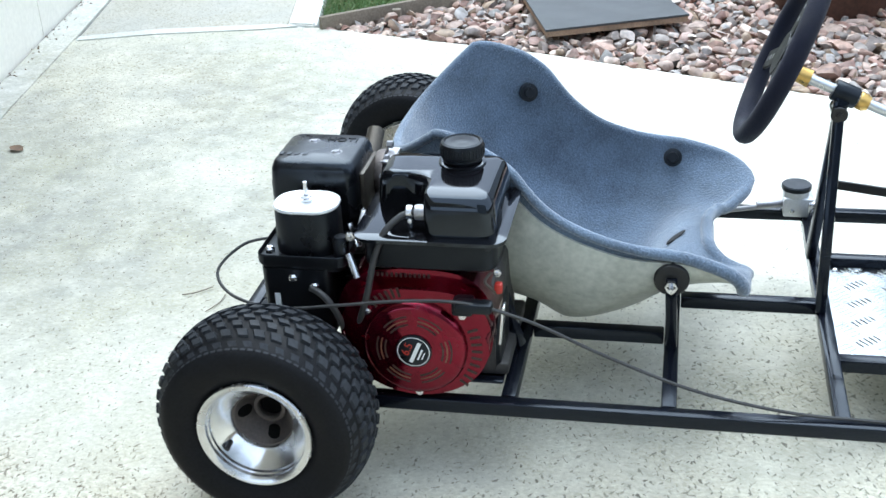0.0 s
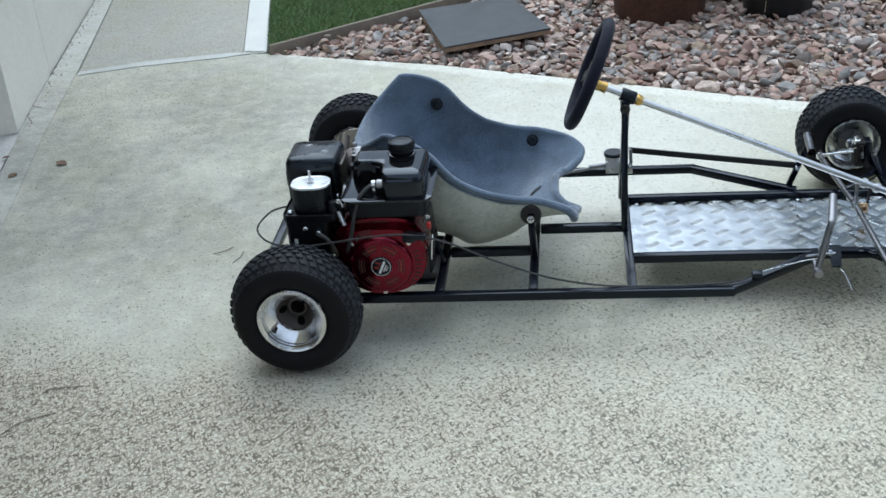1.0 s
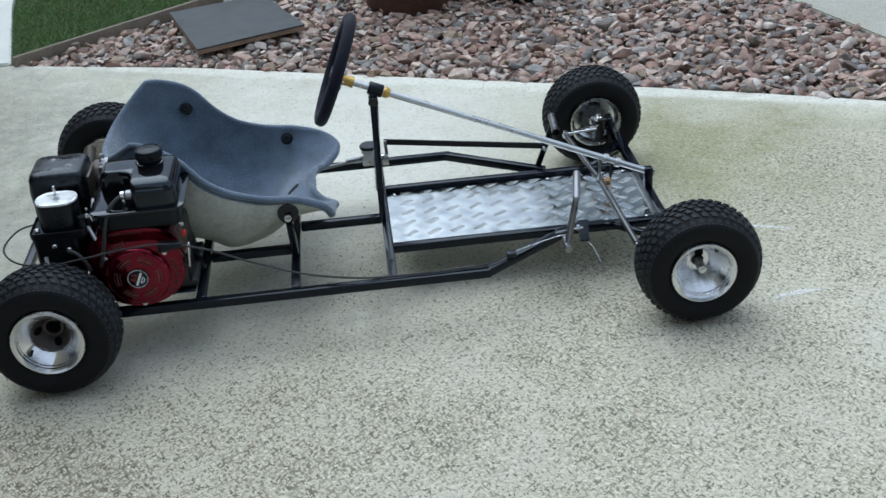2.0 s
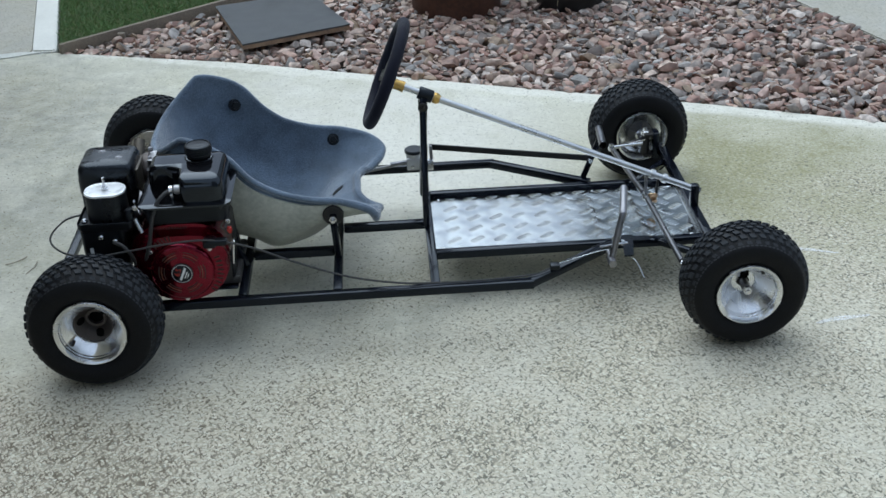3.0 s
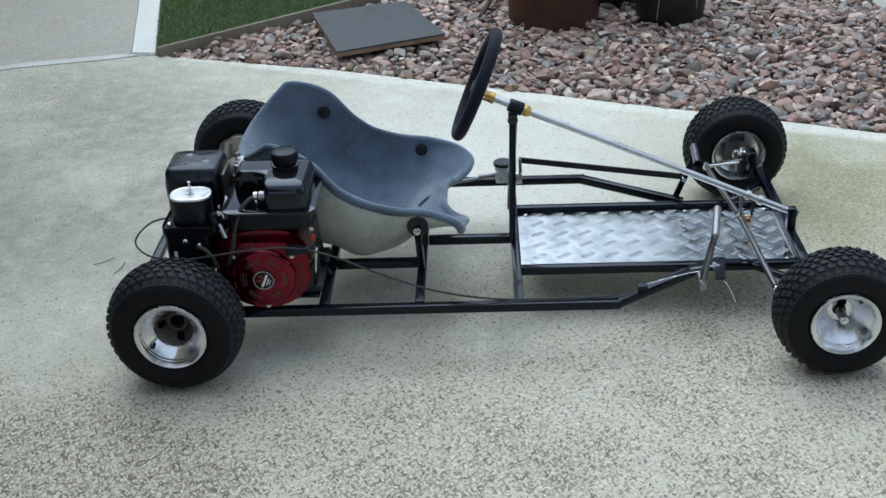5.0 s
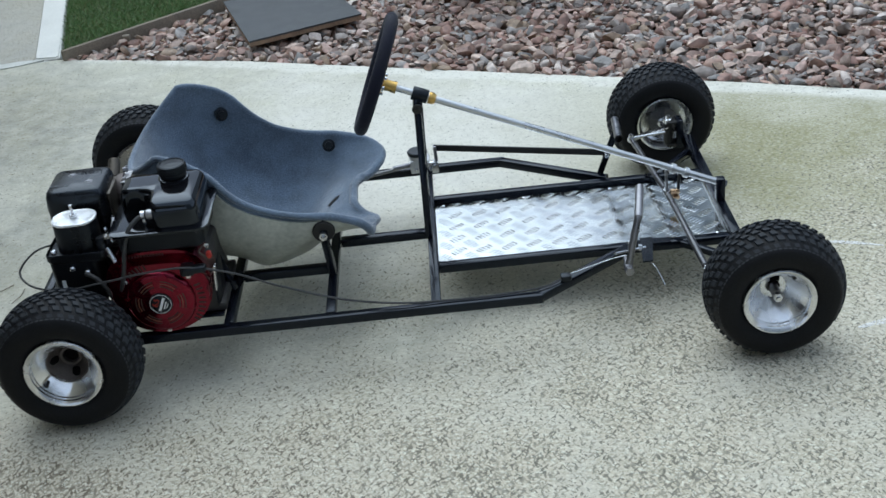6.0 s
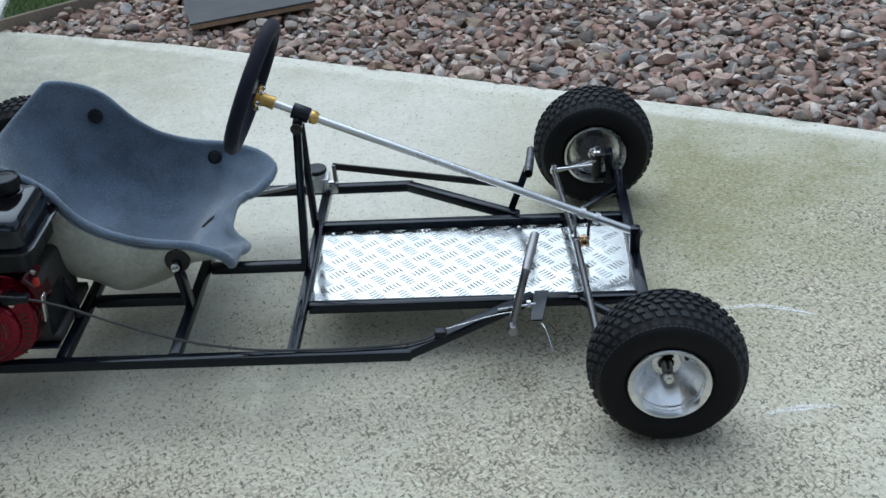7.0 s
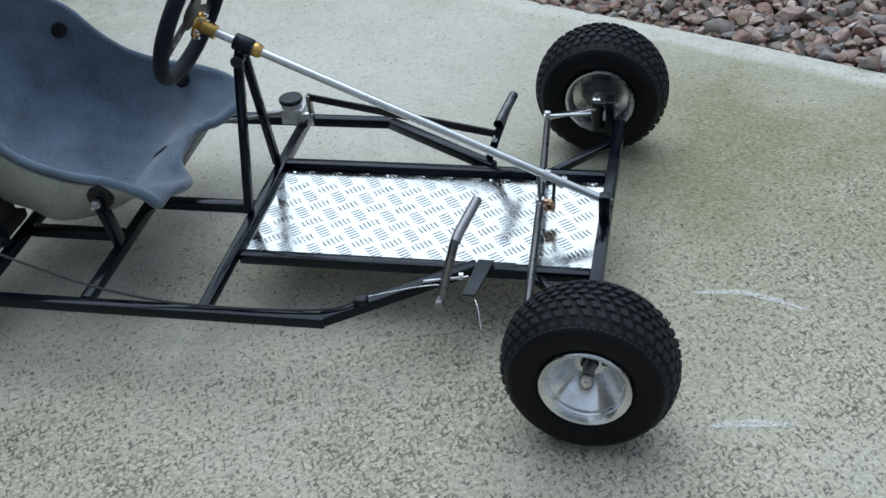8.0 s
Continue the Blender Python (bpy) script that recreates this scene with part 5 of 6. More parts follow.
part("pedal_screw", bm, CHROME, kart, "bright adjusting screw and nuts")
bm = B()
prism(bm, [(1.264, -0.163), (1.294, -0.163), (1.276, -0.268), (1.253, -0.268)], 0.1365, 0.1405, 0.0, "xy")
part("pedal_stop", bm, BLACK_PAINT, kart, "flat black pedal stop plate")
part("floor_joint", box(B(), (1.285, -0.1795, 0.1302), (1.335, -0.1565, 0.1322), 0.0006, 1), BLACK_PAINT, kart)
CABLE = [(-0.030, -0.262, 0.338), (-0.080, -0.272, 0.328), (-0.110, -0.310, 0.302), (-0.075, -0.350, 0.285), (0.00, -0.375, 0.283),
         (0.09, -0.385, 0.298), (0.18, -0.390, 0.313), (0.27, -0.388, 0.314), (0.36, -0.378, 0.284), (0.46, -0.366, 0.230),
         (0.58, -0.357, 0.178), (0.70, -0.352, 0.150), (0.80, -0.350, 0.1430), (0.90, -0.350, 0.1430), (1.02, -0.338, 0.1435), (1.075, -0.306, 0.146)]
part("throttle_cable", sweep(B(), spline(CABLE, 10), 0.0024, 8), HOSE, kart, "black throttle cable")
part("bare_cable", sweep(B(), spline([(1.075, -0.306, 0.148), (1.14, -0.288, 0.156), (1.19, -0.280, 0.164), (1.224, -0.279, 0.168)]), 0.0010, 6), CHROME, kart, "bare bright cable")
part("cable_tail", sweep(B(), spline([(1.266, -0.258, 0.134), (1.281, -0.280, 0.126), (1.293, -0.318, 0.102)]), 0.0012, 6), CHROME, kart, "frayed cable end")
bm = box(B(), (1.062, -0.320, 0.1385), (1.086, -0.298, 0.153), 0.004)
part("cable_clamp", bm, PLASTIC, kart, "black cable clamp")


# ---- engine ----
def ring_pts(pts, z, k=1.0, c=None):
    if c is None:
        c = (sum(p[0] for p in pts) / len(pts), sum(p[1] for p in pts) / len(pts))
    return [(c[0] + (x - c[0]) * k, c[1] + (y - c[1]) * k, z) for x, y in pts]


def engine():
    bm = B()
    box(bm, (0.085, -0.305, 0.147), (0.300, -0.110, 0.300), 0.012)
    box(bm, (0.060, -0.300, 0.146), (0.315, -0.105, 0.166), 0.004)
    block = part("engine", bm, ENGINE_DARK, kart, "small single-cylinder petrol engine with a red fan housing")

    def sub(name, bm, material, label="", angle=40):
        return part(name, bm, material, block, label, angle)

    for k in range(9):
        sub("cooling_fin", box(B(), (-0.005, -0.265, 0.205 + 0.014 * k), (0.100, -0.135, 0.210 + 0.014 * k), 0.001, 1), ENGINE_DARK)
    # red fan housing
    cx, cz = 0.193, 0.229
    lx, lz = cx, cz - 0.004

    def housing_outline(left, right, up, down):
        pts = []
        for k in range(64):
            a = 2 * math.pi * k / 64
            c, s = math.cos(a), math.sin(a)
            w = right if c > 0 else left
            if s > 0:
                pts.append((cx + math.copysign(w * abs(c) ** 0.62, c), cz + up * s ** 0.70))
            else:
                pts.append((cx + w * 0.96 * c, cz + down * s))
        return pts

    sub("fan_housing", prism(B(), housing_outline(0.118, 0.111, 0.106, 0.086), -0.338, -0.262, 0.010), RED_PAINT, "metallic red fan housing")
    sub("front_shroud", prism(B(), housing_outline(0.107, 0.109, 0.086, 0.085), -0.360, -0.332, 0.011), RED_PAINT, "metallic red front shroud")
    bm = B()
    lathe(bm, [(0.0745, -0.350), (0.0740, -0.3640), (0.0705, -0.3690), (0.064, -0.3708), (0.030, -0.373), (0, -0.374)], "y", (lx, 0, lz), 56)
    sub("recoil_cover", bm, RED_PAINT, "metallic red recoil starter cover")

    def arc(r, a0, a1, w, y, n=8):
        bm = B()
        lo, hi = [], []
        for k in range(n + 1):
            a = radians(a0 + (a1 - a0) * k / n)
            lo.append((lx + (r - w) * math.cos(a), lz + (r - w) * math.sin(a)))
            hi.append((lx + (r + w) * math.cos(a), lz + (r + w) * math.sin(a)))
        prism(bm, lo + hi[::-1], y, y + 0.003)
        return bm

    # the second ring of arcs paints light caught on the slot edges
    for r, w, y in ((0.0415, 0.0013, -0.3727), (0.0475, 0.0011, -0.3722), (0.0535, 0.0013, -0.3716), (0.0590, 0.0010, -0.3710)):
        for a in (0, 60, 120, 180, 240, 300):
            sub("vent_slot", arc(r, a - 21, a + 21, w, y), SLOT_GLINT if r in (0.0475, 0.0615) else VENT_DARK, "painted vent slot line")
    for first, step, count in ((20, -7.5, 9), (131, -5.5, 6)):
        for k in range(count):
            a = radians(first + step * k)
            bm = B()
            bar(bm, (lx + 0.0800 * math.cos(a), -0.3600, lz + 0.0800 * math.sin(a)), (lx + 0.0950 * math.cos(a), -0.3600, lz + 0.0950 * math.sin(a)), 0.0036, 0.0016, 0.0, up=(0, 1, 0))
            sub("side_louvre", bm, VENT_DARK, "dark radial slot")
    for k in range(14):
        sub("top_slot", box(B(), (0.125 + 0.0066 * k, -0.3390, 0.3225), (0.1280 + 0.0066 * k, -0.3372, 0.3290)), VENT_DARK)
    # badge
    bm = B()
    lathe(bm, [(0.0258, -0.3720), (0.0258, -0.3755), (0.0248, -0.3762), (0, -0.3762)], "y", (lx, 0, lz), 32)
    sub("badge", bm, PLASTIC, "round black badge")
    bm = B()
    lathe(bm, [(0.0234, -0.3765), (0.0228, -0.3768), (0.0222, -0.3765)], "y", (lx, 0, lz), 32, closed=True)
    sub("badge_ring", bm, WHITE, "thin white ring")
    tilt = Matrix.Translation((lx, -0.3766, lz)) @ pose(0, 0, 0, 90, 0, 0) @ pose(0, 0, 0, 0, 0, 66)
    for y, w, h in ((-0.0025, 0.034, 0.0056), (-0.0100, 0.018, 0.0026), (-0.0150, 0.012, 0.0018)):
        sub("badge_bar", box(B(), (-w / 2, y - h / 2, -0.0004), (w / 2, y + h / 2, 0.0006), 0.0, 2, tilt), WHITE, "white lettering bar")
    font = bpy.data.curves.new("digits", "FONT")
    font.body, font.size, font.align_x, font.extrude = "6.5", 0.017, "CENTER", 0.0003
    tmp = new("digits", font)
    me = bpy.data.meshes.new_from_object(tmp.evaluated_get(bpy.context.evaluated_depsgraph_get()))
    bpy.data.objects.remove(tmp)
    me.transform(tilt @ Matrix.Translation((0, 0.0045, 0.0)))
    me.materials.append(RED_PLASTIC)
    ob = new("badge_number", me)
    ob.parent = block
    tagged(ob, "red 6.5 on the badge")
    for x, z in ((0.262, 0.279), (0.127, 0.279), (0.195, 0.150)):
        sub("cover_screw", bolt(B(), (x, -0.361, z), 0.0055, 0.006), CHROME, "bright cover screw")
    # starter handle with its guide
    bm = box(B(), (0.256, -0.392, 0.298), (0.308, -0.370, 0.314), 0.005)
    box(bm, (0.250, -0.382, 0.288), (0.280, -0.352, 0.310), 0.005)
    sub("starter_handle", bm, PLASTIC, "black pull-starter handle")
    sub("stop_switch", box(B(), (0.304, -0.342, 0.304), (0.315, -0.330, 0.320), 0.003), RED_PLASTIC, "red engine stop switch")
    bm = B()
    sweep(bm, spline([(0.300, -0.335, 0.335), (0.292, -0.345, 0.326), (0.300, -0.345, 0.315), (0.306, -0.34, 0.305)]), 0.0022, 8)
    sub("switch_wire", bm, TAN_METAL, "pale switch wire")
    sub("bracket_bolt", bolt(B(), (0.308, -0.335, 0.335), 0.006, 0.006), CHROME)
    sub("side_guard", bar(B(), (0.310, -0.335, 0.225), (0.316, -0.335, 0.285), 0.004, 0.018, 0.001, up=(0, 1, 0)), CHROME, "bright side bracket")
    # black side cowl
    sub("side_cowl", box(B(), (0.290, -0.30, 0.155), (0.304, -0.20, 0.245), 0.006), PLASTIC, "black plastic side cowl")

    # fuel tank: lower tray, rolled seam, upper half with a recess for the tap
    x0, x1, y0, y1 = 0.112, 0.316, -0.352, -0.168
    low = rounded(x0 + 0.006, x1 - 0.006, y0 + 0.006, y1 - 0.006, 0.022)
    sub("tank_bottom", loft(B(), [ring_pts(low, 0.336, 0.92), ring_pts(low, 0.340, 0.965), ring_pts(low, 0.384, 0.985)]), PLASTIC, "black tank bottom")
    seam = rounded(x0 - 0.002, x1 + 0.006, y0 - 0.006, y1 + 0.006, 0.024)
    sub("tank_seam", loft(B(), [ring_pts(seam, 0.3835, 0.97), ring_pts(seam, 0.3832, 1.0), ring_pts(seam, 0.3885, 1.005), ring_pts(seam, 0.3895, 0.965)]), TANK_BLACK, "rolled tank seam", 30)
    n = 9
    shape = []
    # outline of the upper half, with a bite out of the near corner by the air filter
    xa, xb, ya, yb = 0.124, 0.309, -0.346, -0.176
    raw = [(xb, ya), (xb, yb), (xa, yb), (xa, -0.262), (xa + 0.054, -0.262), (xa + 0.082, -0.286), (xa + 0.084, ya)]
    rad = [0.022, 0.022, 0.022, 0.026, 0.024, 0.022, 0.018]
    for k, (px, py) in enumerate(raw):
        p, a, b = Vector((px, py)), Vector(raw[k - 1]), Vector(raw[(k + 1) % len(raw)])
        r = min(rad[k], (a - p).length * 0.48, (b - p).length * 0.48)
        s, e = p + (a - p).normalized() * r, p + (b - p).normalized() * r
        for i in range(n):
            t = i / (n - 1)
            shape.append(tuple(s * (1 - t) ** 2 + p * 2 * t * (1 - t) + e * t * t))
    c = (0.220, -0.250)
    sub("fuel_tank", loft(B(), [ring_pts(shape, 0.388, 1.0, c), ring_pts(shape, 0.408, 0.995, c), ring_pts(shape, 0.428, 0.972, c), ring_pts(shape, 0.438, 0.945, c),
                                ring_pts(shape, 0.4445, 0.895, c), ring_pts(shape, 0.4475, 0.82, c), ring_pts(shape, 0.4485, 0.6, c), ring_pts(shape, 0.449, 0.2, c)]), TANK_BLACK, "gloss black steel fuel tank", 60)
    fx, fy = 0.244, -0.218
    bm = B()
    lathe(bm, [(0.034, 0.4472), (0.034, 0.4505), (0.030, 0.4525), (0.027, 0.4525), (0.027, 0.449)], "z", (fx, fy, 0), 40)
    sub("filler_neck", bm, TANK_BLACK)
    bm = B()
    prof = [(0.0, 0.452), (0.027, 0.452), (0.029, 0.456), (0.0285, 0.459), (0.0312, 0.461), (0.0312, 0.476), (0.0295, 0.480), (0.026, 0.4815), (0.024, 0.4795), (0.014, 0.4795), (0.012, 0.4805), (0, 0.4805)]
    lathe(bm, prof, "z", (fx, fy, 0), 48)
    sub("fuel_cap", bm, PLASTIC, "ribbed black fuel cap", 30)
    for k in range(36):
        a = 2 * math.pi * k / 36
        bm = B()
        rod(bm, (fx + 0.0312 * math.cos(a), fy + 0.0312 * math.sin(a), 0.4625), (fx + 0.0312 * math.cos(a), fy + 0.0312 * math.sin(a), 0.4755), 0.0008, 6)
        sub("cap_rib", bm, PLASTIC)
    # tap, clip and hose
    tap = (0.198, -0.318, 0.414)
    bm = B()
    lathe(bm, [(0, -0.004), (0.010, -0.004), (0.011, 0.0), (0.010, 0.016), (0, 0.016)], "x", tap, 18)
    sub("fuel_tap", bm, CAST, "pale alloy fuel outlet")
    bm = B()
    lathe(bm, [(0.0075, -0.016), (0.0098, -0.0155), (0.0098, -0.0075), (0.0075, -0.007)], "x", tap, 16, closed=True)
    box(bm, (tap[0] - 0.015, tap[1] - 0.006, tap[2] - 0.022), (tap[0] - 0.008, tap[1] + 0.006, tap[2] - 0.008), 0.002)
    sub("hose_clip", bm, CHROME, "bright hose clip")
    sub("fuel_hose", sweep(B(), spline([(0.196, -0.318, 0.414), (0.176, -0.326, 0.411), (0.154, -0.342, 0.392), (0.140, -0.356, 0.355), (0.130, -0.362, 0.310), (0.114, -0.358, 0.262), (0.100, -0.335, 0.235)]), 0.0047, 12), HOSE, "black rubber fuel hose")
    sub("spare_hose", sweep(B(), spline([(0.045, -0.352, 0.305), (0.066, -0.364, 0.300), (0.082, -0.366, 0.278), (0.088, -0.355, 0.245)]), 0.0048, 12), HOSE, "short black hose")

    # air filter: tray, drum, bright lid, stud
    ax, ay = 0.030, -0.288
    tray = rounded(-0.038, 0.094, -0.338, -0.232, 0.014)
    sub("filter_tray", loft(B(), [ring_pts(tray, 0.322, 0.90), ring_pts(tray, 0.332, 1.0), ring_pts(tray, 0.346, 1.0), ring_pts(tray, 0.347, 0.985), ring_pts(tray, 0.340, 0.96)]), PLASTIC, "black filter tray", 30)
    body = rounded(-0.034, 0.069, -0.336, -0.245, 0.012)
    sub("filter_box", loft(B(), [ring_pts(body, 0.215, 0.92), ring_pts(body, 0.225, 0.97), ring_pts(body, 0.325, 1.0)]), PLASTIC, "black carburettor cover", 30)
    sub("label_bar", box(B(), (-0.016, -0.3370, 0.248), (-0.008, -0.3352, 0.285), 0.0), WHITE, "small white label bars")
    oval = rounded(ax - 0.0475, ax + 0.0475, ay - 0.037, ay + 0.037, 0.0335, 10)
    sub("filter_drum", loft(B(), [ring_pts(oval, 0.335, 1.0), ring_pts(oval, 0.398, 0.985), ring_pts(oval, 0.406, 0.95)]), PLASTIC, "black filter drum", 35)
    bm = loft(B(), [ring_pts(oval, 0.4055, 0.985), ring_pts(oval, 0.4075, 1.0), ring_pts(oval, 0.4105, 0.985), ring_pts(oval, 0.4112, 0.92), ring_pts(oval, 0.4095, 0.84), ring_pts(oval, 0.4097, 0.3)])
    sub("filter_lid", bm, WHITE_LID, "bright silver-white filter lid", 25)
    bm = B()
    rod(bm, (ax, ay, 0.41), (ax, ay, 0.440), 0.0032)
    lathe(bm, [(0, 0.4125), (0.0085, 0.4125), (0.0085, 0.415), (0.006, 0.4155), (0.006, 0.420), (0, 0.420)], "z", (ax, ay, 0), 12)
    sub("filter_stud", bm, CHROME, "bright stud and nut")
    bm = B()
    lathe(bm, [(0.011, 0.340), (0.012, 0.366), (0.009, 0.372), (0, 0.372)], "z", (0.084, -0.318, 0), 16)
    sub("tray_post", bm, PLASTIC)
    for at in ((-0.020, -0.324, 0.347), (0.015, -0.338, 0.312), (0.046, -0.338, 0.300)):
        bm = B()
        lathe(bm, [(0.007, -0.002), (0.007, 0.004), (0.004, 0.007), (0, 0.007)], "z", at, 10)
        sub("tray_screw", bm, CHROME, "bright tray screw")
    # linkage between filter and tank
    for a, b, w, m in (((0.100, -0.250, 0.385), (0.110, -0.247, 0.362), 0.009, CHROME), ((0.100, -0.292, 0.368), (0.106, -0.306, 0.350), 0.008, CHROME),
                       ((0.094, -0.300, 0.384), (0.100, -0.304, 0.368), 0.008, CHROME), ((0.092, -0.27, 0.352), (0.110, -0.22, 0.352), 0.012, CAST_DARK)):
        sub("throttle_linkage", bar(B(), a, b, w, 0.004, 0.001), m, "bright throttle linkage")
    sub("governor_bracket", bar(B(), (0.108, -0.272, 0.392), (0.104, -0.300, 0.366), 0.007, 0.003, 0.001), STEEL, "pressed steel governor bracket")
    sub("return_spring", rod(B(), (0.098, -0.332, 0.352), (0.112, -0.346, 0.322), 0.0055), CHROME, "bright return spring")
    sub("linkage_nut", bolt(B(), (0.098, -0.318, 0.372), 0.007, 0.006), CHROME)
    bm = B()
    lathe(bm, [(0, -0.004), (0.006, -0.004), (0.007, 0.006), (0, 0.007)], "z", (0.108, -0.302, 0.362), 10)
    sub("linkage_screw", bm, CHROME)
    bm = B()
    sweep(bm, [(0.070 + 0.003 * math.cos(k * 1.2), -0.20 + k * 0.0009, 0.375 + 0.003 * math.sin(k * 1.2)) for k in range(60)], 0.0006, 5)
    sub("governor_spring", bm, CHROME, "thin governor spring")

    # muffler with its shield
    m0, m1 = (-0.042, -0.236, 0.345), (0.088, -0.112, 0.436)
    sh = rounded(m0[0], m1[0], m0[1], m1[1], 0.016)
    sub("muffler_shield", loft(B(), [ring_pts(sh, 0.330, 1.0), ring_pts(sh, 0.420, 1.0), ring_pts(sh, 0.432, 0.985), ring_pts(sh, 0.442, 0.93), ring_pts(sh, 0.4455, 0.84), ring_pts(sh, 0.446, 0.3)]), HEAT_BLACK, "black pressed muffler shield", 50)
    for x, y in ((0.005, -0.150), (0.050, -0.190)):
        bm = B()
        lathe(bm, [(0.0095, 0.4455), (0.0085, 0.4462), (0.006, 0.4457), (0.004, 0.4478), (0, 0.4480)], "z", (x, y, 0), 16)
        sub("shield_screw", bm, STEEL, "screw in the muffler shield")
    for k in range(4):
        sub("embossed_mark", box(B(), (-0.034 + 0.012 * k, -0.206, 0.4456), (-0.027 + 0.012 * k, -0.196, 0.4468), 0.0004, 1), HEAT_BLACK)
    font = bpy.data.curves.new("hot", "FONT")
    font.body, font.size, font.align_x, font.extrude = "HOT!", 0.020, "CENTER", 0.0007
    tmp = new("hot", font)
    me = bpy.data.meshes.new_from_object(tmp.evaluated_get(bpy.context.evaluated_depsgraph_get()))
    bpy.data.objects.remove(tmp)
    me.transform(Matrix.Translation((0.048, -0.150, 0.4462)))
    me.materials.append(TREAD)
    ob = new("embossed_word", me)
    ob.parent = block
    tagged(ob, "raised word HOT! on the shield")
    for k in range(6):
        sub("shield_louvre", box(B(), (-0.0445, -0.220 + 0.016 * k, 0.37), (-0.041, -0.212 + 0.016 * k, 0.41), 0.001, 1), HEAT_BLACK)
    sub("muffler_body", box(B(), (0.084, -0.212, 0.335), (0.096, -0.120, 0.422), 0.006), TAN_METAL, "heat-tanned muffler end")
    bm = B()
    lathe(bm, [(0, 0.094), (0.036, 0.094), (0.038, 0.098), (0.038, 0.108), (0, 0.110)], "x", (0, -0.125, 0.385), 28)
    sub("exhaust_flange", bm, CAST_DARK, "grey exhaust flange")
    bm = box(B(), (0.104, -0.150, 0.412), (0.124, -0.092, 0.4155), 0.001, 1)
    box(bm, (0.104, -0.150, 0.380), (0.1075, -0.092, 0.4150), 0.001, 1)
    sub("perforated_bracket", bm, CAST, "pale pressed steel bracket")
    for z, y in ((0.415, -0.135), (0.395, -0.160), (0.425, -0.105)):
        bm = B()
        lathe(bm, [(0, 0.106), (0.006, 0.106), (0.006, 0.115), (0, 0.117)], "x", (0, y, z), 6)
        sub("flange_bolt", bm, STEEL)
    bm = B()
    rod(bm, (0.075, -0.09, 0.40), (0.075, -0.05, 0.425), 0.014)
    sub("exhaust_stub", bm, TAN_METAL, "short grey exhaust stub")


engine()


# ---- things on the pebbles and the drive ----
board = holder("covered_board", (0.25, 2.08, 0.03), "flat board faced in dark grey lying on the pebbles", "board")
CORN = [(0.141, 1.739), (0.556, 1.920), (0.375, 2.380), (-0.015, 2.250)]
bm = B()
prism(bm, CORN, 0.026, 0.043, 0.0, "xy")
part("plywood", bm, PLYWOOD, board, "bare brown plywood edge")
bm = B()
cc = (0.264, 2.072)
prism(bm, [(cc[0] + (x - cc[0]) * 1.012, cc[1] + (y - cc[1]) * 1.012) for x, y in CORN], 0.0435, 0.050, 0.0, "xy")
part("dark_facing", bm, MAT_TOP, board, "dark blue-grey rubber facing")

drum = holder("rusty_drum", (1.015, 2.27, 0.0), "rusty brown round planter drum standing on the pebbles", "planter")
bm = B()
lathe(bm, [(0.165, -0.02), (0.170, 0.0), (0.172, 0.12), (0.178, 0.13), (0.174, 0.14), (0.176, 0.30), (0.182, 0.31), (0.178, 0.32), (0.180, 0.46), (0.186, 0.47), (0.176, 0.475), (0.172, 0.42), (0, 0.42)], "z", (1.015, 2.27, 0), 48, sx=1.13, sz=1.13)
part("drum_body", bm, RUST_DRUM, drum)
bm = B()
lathe(bm, [(0.171, 0.424), (0, 0.43)], "z", (1.015, 2.27, 0), 32, sx=1.13, sz=1.13)
part("soil_fill", bm, SOIL, drum)

pot = holder("dark_pot", (1.50, 2.22, 0.0), "dark round pot with dry grass hanging over its side", "plant pot")
bm = B()
lathe(bm, [(0.120, -0.02), (0.125, 0.0), (0.142, 0.16), (0.150, 0.30), (0.160, 0.315), (0.158, 0.335), (0.148, 0.335), (0.142, 0.29), (0, 0.29)], "z", (1.50, 2.22, 0), 44, sx=1.12, sz=1.12)
part("pot_body", bm, DARK_POT, pot)
small = holder("small_pot", (1.29, 2.47, 0.0), "small black plastic pot standing between drum and pot", "plant pot")
bm = B()
lathe(bm, [(0.090, -0.02), (0.095, 0.0), (0.110, 0.20), (0.118, 0.21), (0.116, 0.225), (0.108, 0.225), (0.104, 0.19), (0, 0.19)], "z", (1.29, 2.47, 0), 36)
part("pot_body", bm, DARK_POT, small)
bm = B()
lathe(bm, [(0.1035, 0.193), (0, 0.20)], "z", (1.29, 2.47, 0), 28)
part("soil_fill", bm, SOIL, small)
rng = random.Random(3)
bm = B()
for k in range(30):
    a = rng.uniform(0, 6.28)
    d = rng.uniform(0.02, 0.12)
    b = (1.50 + d * math.cos(a), 2.22 + d * math.sin(a), 0.29)
    o = rng.uniform(0.16, 0.22)
    top = (1.50 + o * 0.8 * math.cos(a), 2.22 + o * 0.8 * math.sin(a), rng.uniform(0.36, 0.48))
    end = (1.50 + o * math.cos(a + rng.uniform(-0.4, 0.4)), 2.22 + o * math.sin(a), rng.uniform(0.03, 0.28))
    sweep(bm, spline([b, top, end], 5), 0.0016, 5)
part("dry_grass", bm, STRAW, pot, "drooping straw-coloured grass")

stick = sweep(B(), spline([(0.70, 2.24, 0.01), (0.745, 2.36, 0.05), (0.79, 2.56, 0.12)]), 0.011, 8)
lone("stick", stick, STICK, "dark weathered stick lying on the pebbles", "stick")

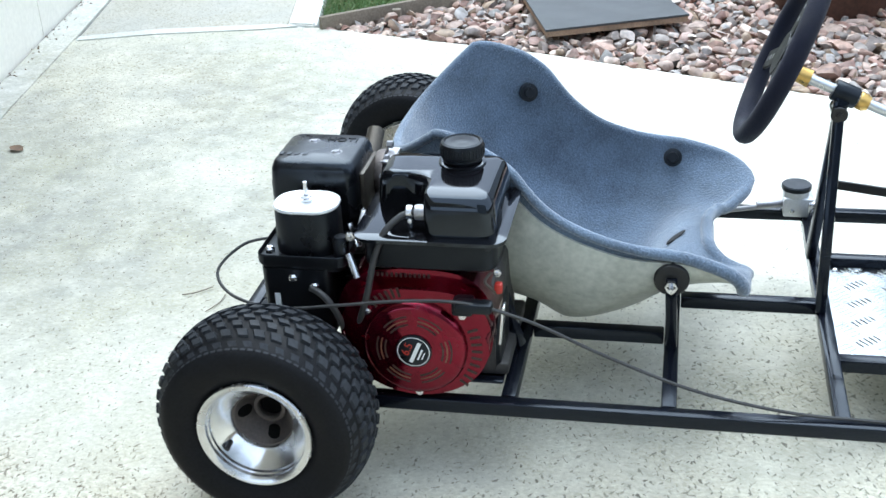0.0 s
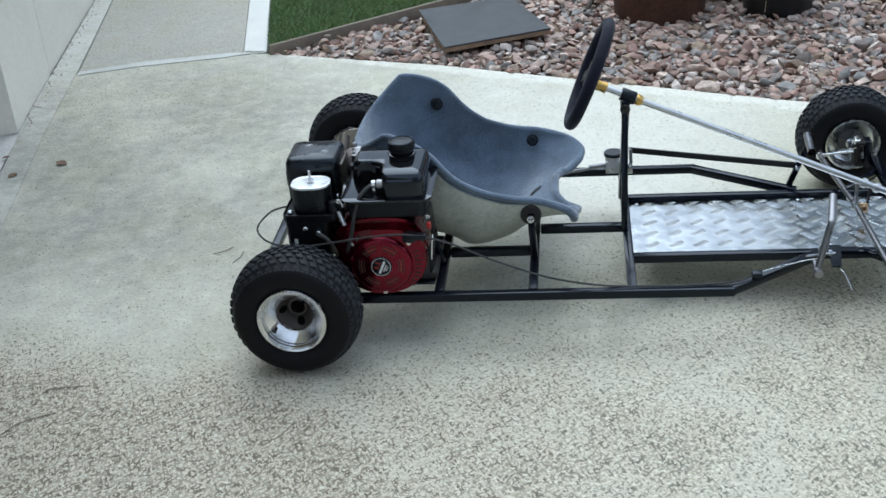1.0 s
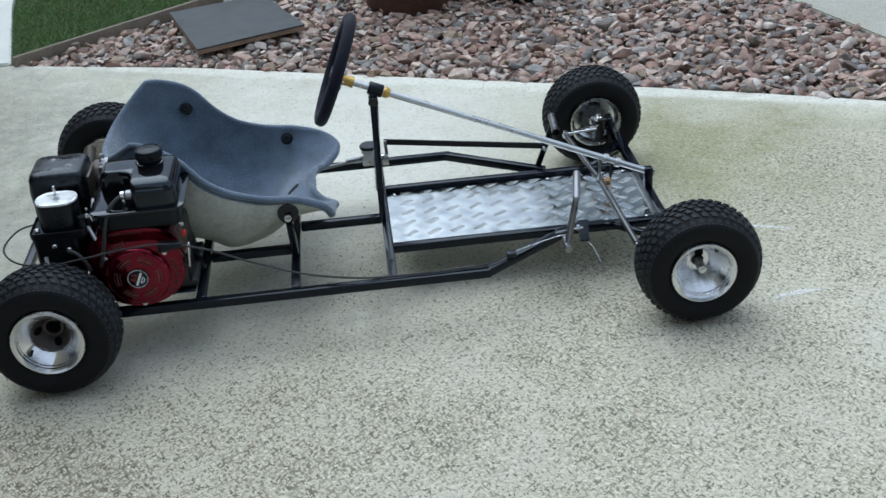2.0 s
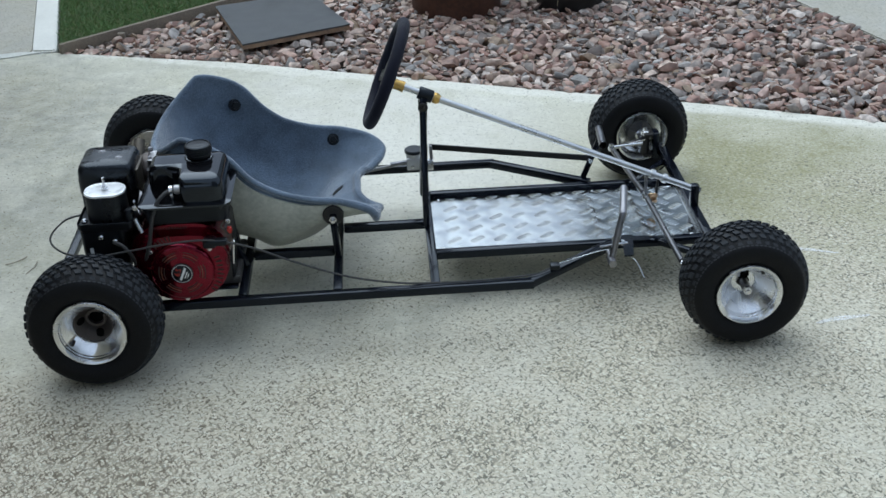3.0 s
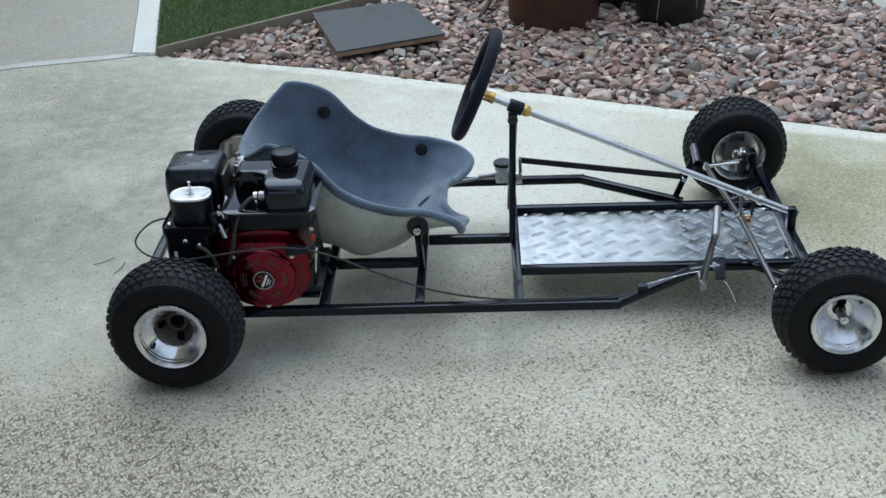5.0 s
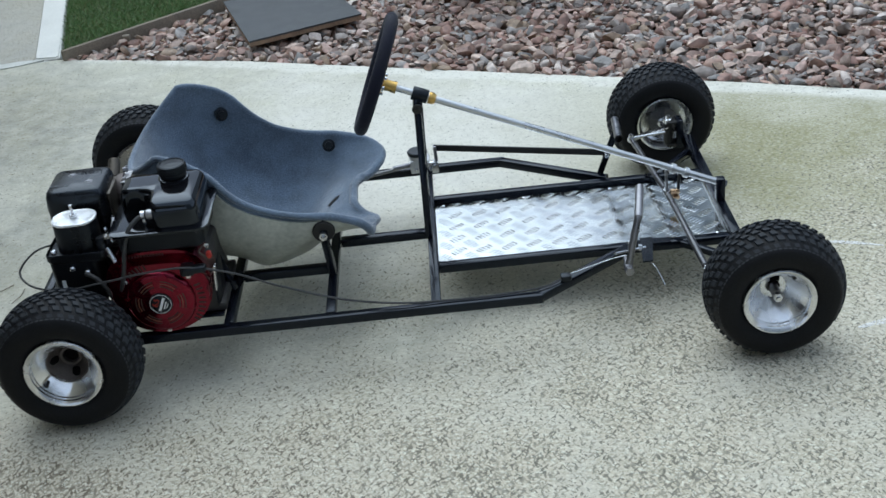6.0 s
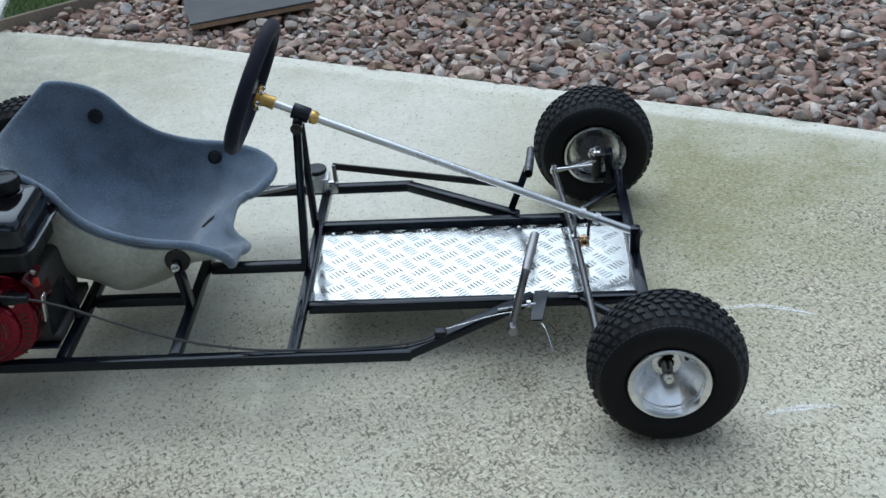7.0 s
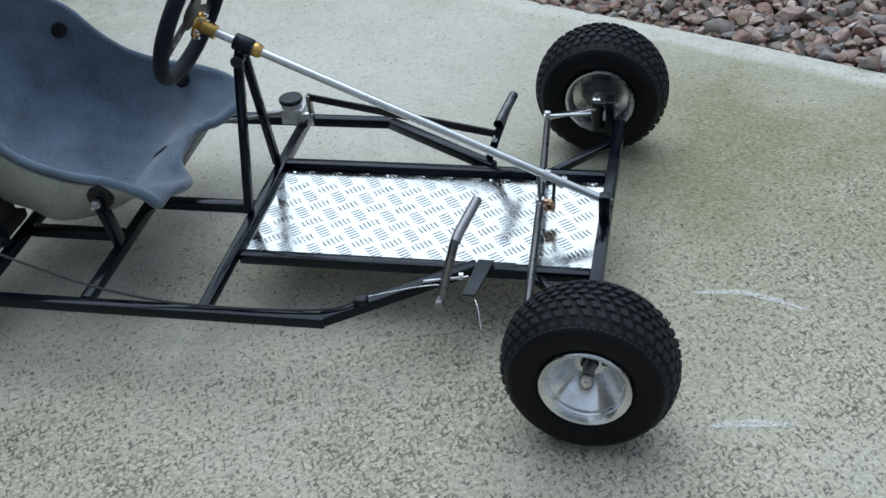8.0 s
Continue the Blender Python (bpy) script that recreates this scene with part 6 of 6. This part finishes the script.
for name, pts, w in (("chalk_line", [(1.665, -0.050, 0), (1.74, -0.040, 0), (1.80, -0.052, 0), (1.872, -0.082, 0)], 0.019),
                     ("chalk_line", [(1.70, -0.413, 0), (1.76, -0.398, 0), (1.84, -0.392, 0)], 0.022)):
    line = spline(pts, 8)
    bm = B()
    prev = None
    for k, q in enumerate(line):
        d = (line[min(k + 1, len(line) - 1)] - line[max(k - 1, 0)]).normalized()
        s = Vector((-d.y, d.x, 0))
        ww = w * (0.35 + 0.65 * math.sin(math.pi * (k + 0.5) / len(line))) * (0.8 + 0.3 * noise.noise(q * 40))
        pair = [bm.verts.new((q + s * ww * e).to_tuple()[:2] + (0.0012,)) for e in (-0.5, 0.5)]
        if prev:
            bm.faces.new((prev[0], prev[1], pair[1], pair[0]))
        prev = pair
    lone(name, bm, CHALK, "worn white chalk line on the concrete", "chalk mark", "", "chalk marks")


def leaf(at, size, turn):
    bm = B()
    vs = []
    for k in range(9):
        t = k / 8
        w = 0.35 * math.sin(math.pi * t) ** 0.8
        vs.append([bm.verts.new(((t - 0.5) * size, s * w * size, 0.004 + 0.25 * size * abs(s) * w + 0.1 * size * t * t)) for s in (-1, 0, 1)])
    for a, b in zip(vs, vs[1:]):
        for k in range(2):
            bm.faces.new((a[k], a[k + 1], b[k + 1], b[k]))
    bmesh.ops.remove_doubles(bm, verts=bm.verts, dist=1e-5)
    bmesh.ops.transform(bm, matrix=pose(at[0], at[1], 0.0, 0, 0, turn), verts=bm.verts)
    lone("dead_leaf", bm, LEAF, "small dry brown leaf on the concrete", "leaf", "", "fallen leaves", angle=60)


leaf((-1.101, 0.814), 0.045, 160)
leaf((-1.238, 0.721), 0.04, 60)
leaf((-1.33, 0.88), 0.03, 10)
for pts, r in (([(-0.385, 0.130, 0.003), (-0.36, 0.137, 0.005), (-0.335, 0.165, 0.004)], 0.0014), ([(-0.315, 0.072, 0.003), (-0.300, 0.105, 0.004), (-0.300, 0.140, 0.003)], 0.0012),
               ([(-0.622, -0.548, 0.003), (-0.58, -0.542, 0.005), (-0.535, -0.532, 0.003)], 0.0015), ([(-0.67, -0.745, 0.003), (-0.63, -0.68, 0.004), (-0.56, -0.64, 0.003)], 0.0015)):
    lone("twig", sweep(B(), spline(pts, 6), r * 0.85, 6), TWIG, "thin dry twig on the concrete", "twig", "", "fallen twigs")
rod_thing = sweep(B(), [(-1.62, 1.02, 0.0), (-1.66, 1.045, 0.62)], 0.011, 12)
lone("metal_pole", rod_thing, CHROME, "bright metal pole leaning inside the garage", "pole")
bm = box(B(), (-2.15, 1.18, -0.004), (-1.78, 1.60, 0.55), 0.02)
lone("red_box", bm, RUST_DRUM, "rust-red box standing in the dark garage", "box")
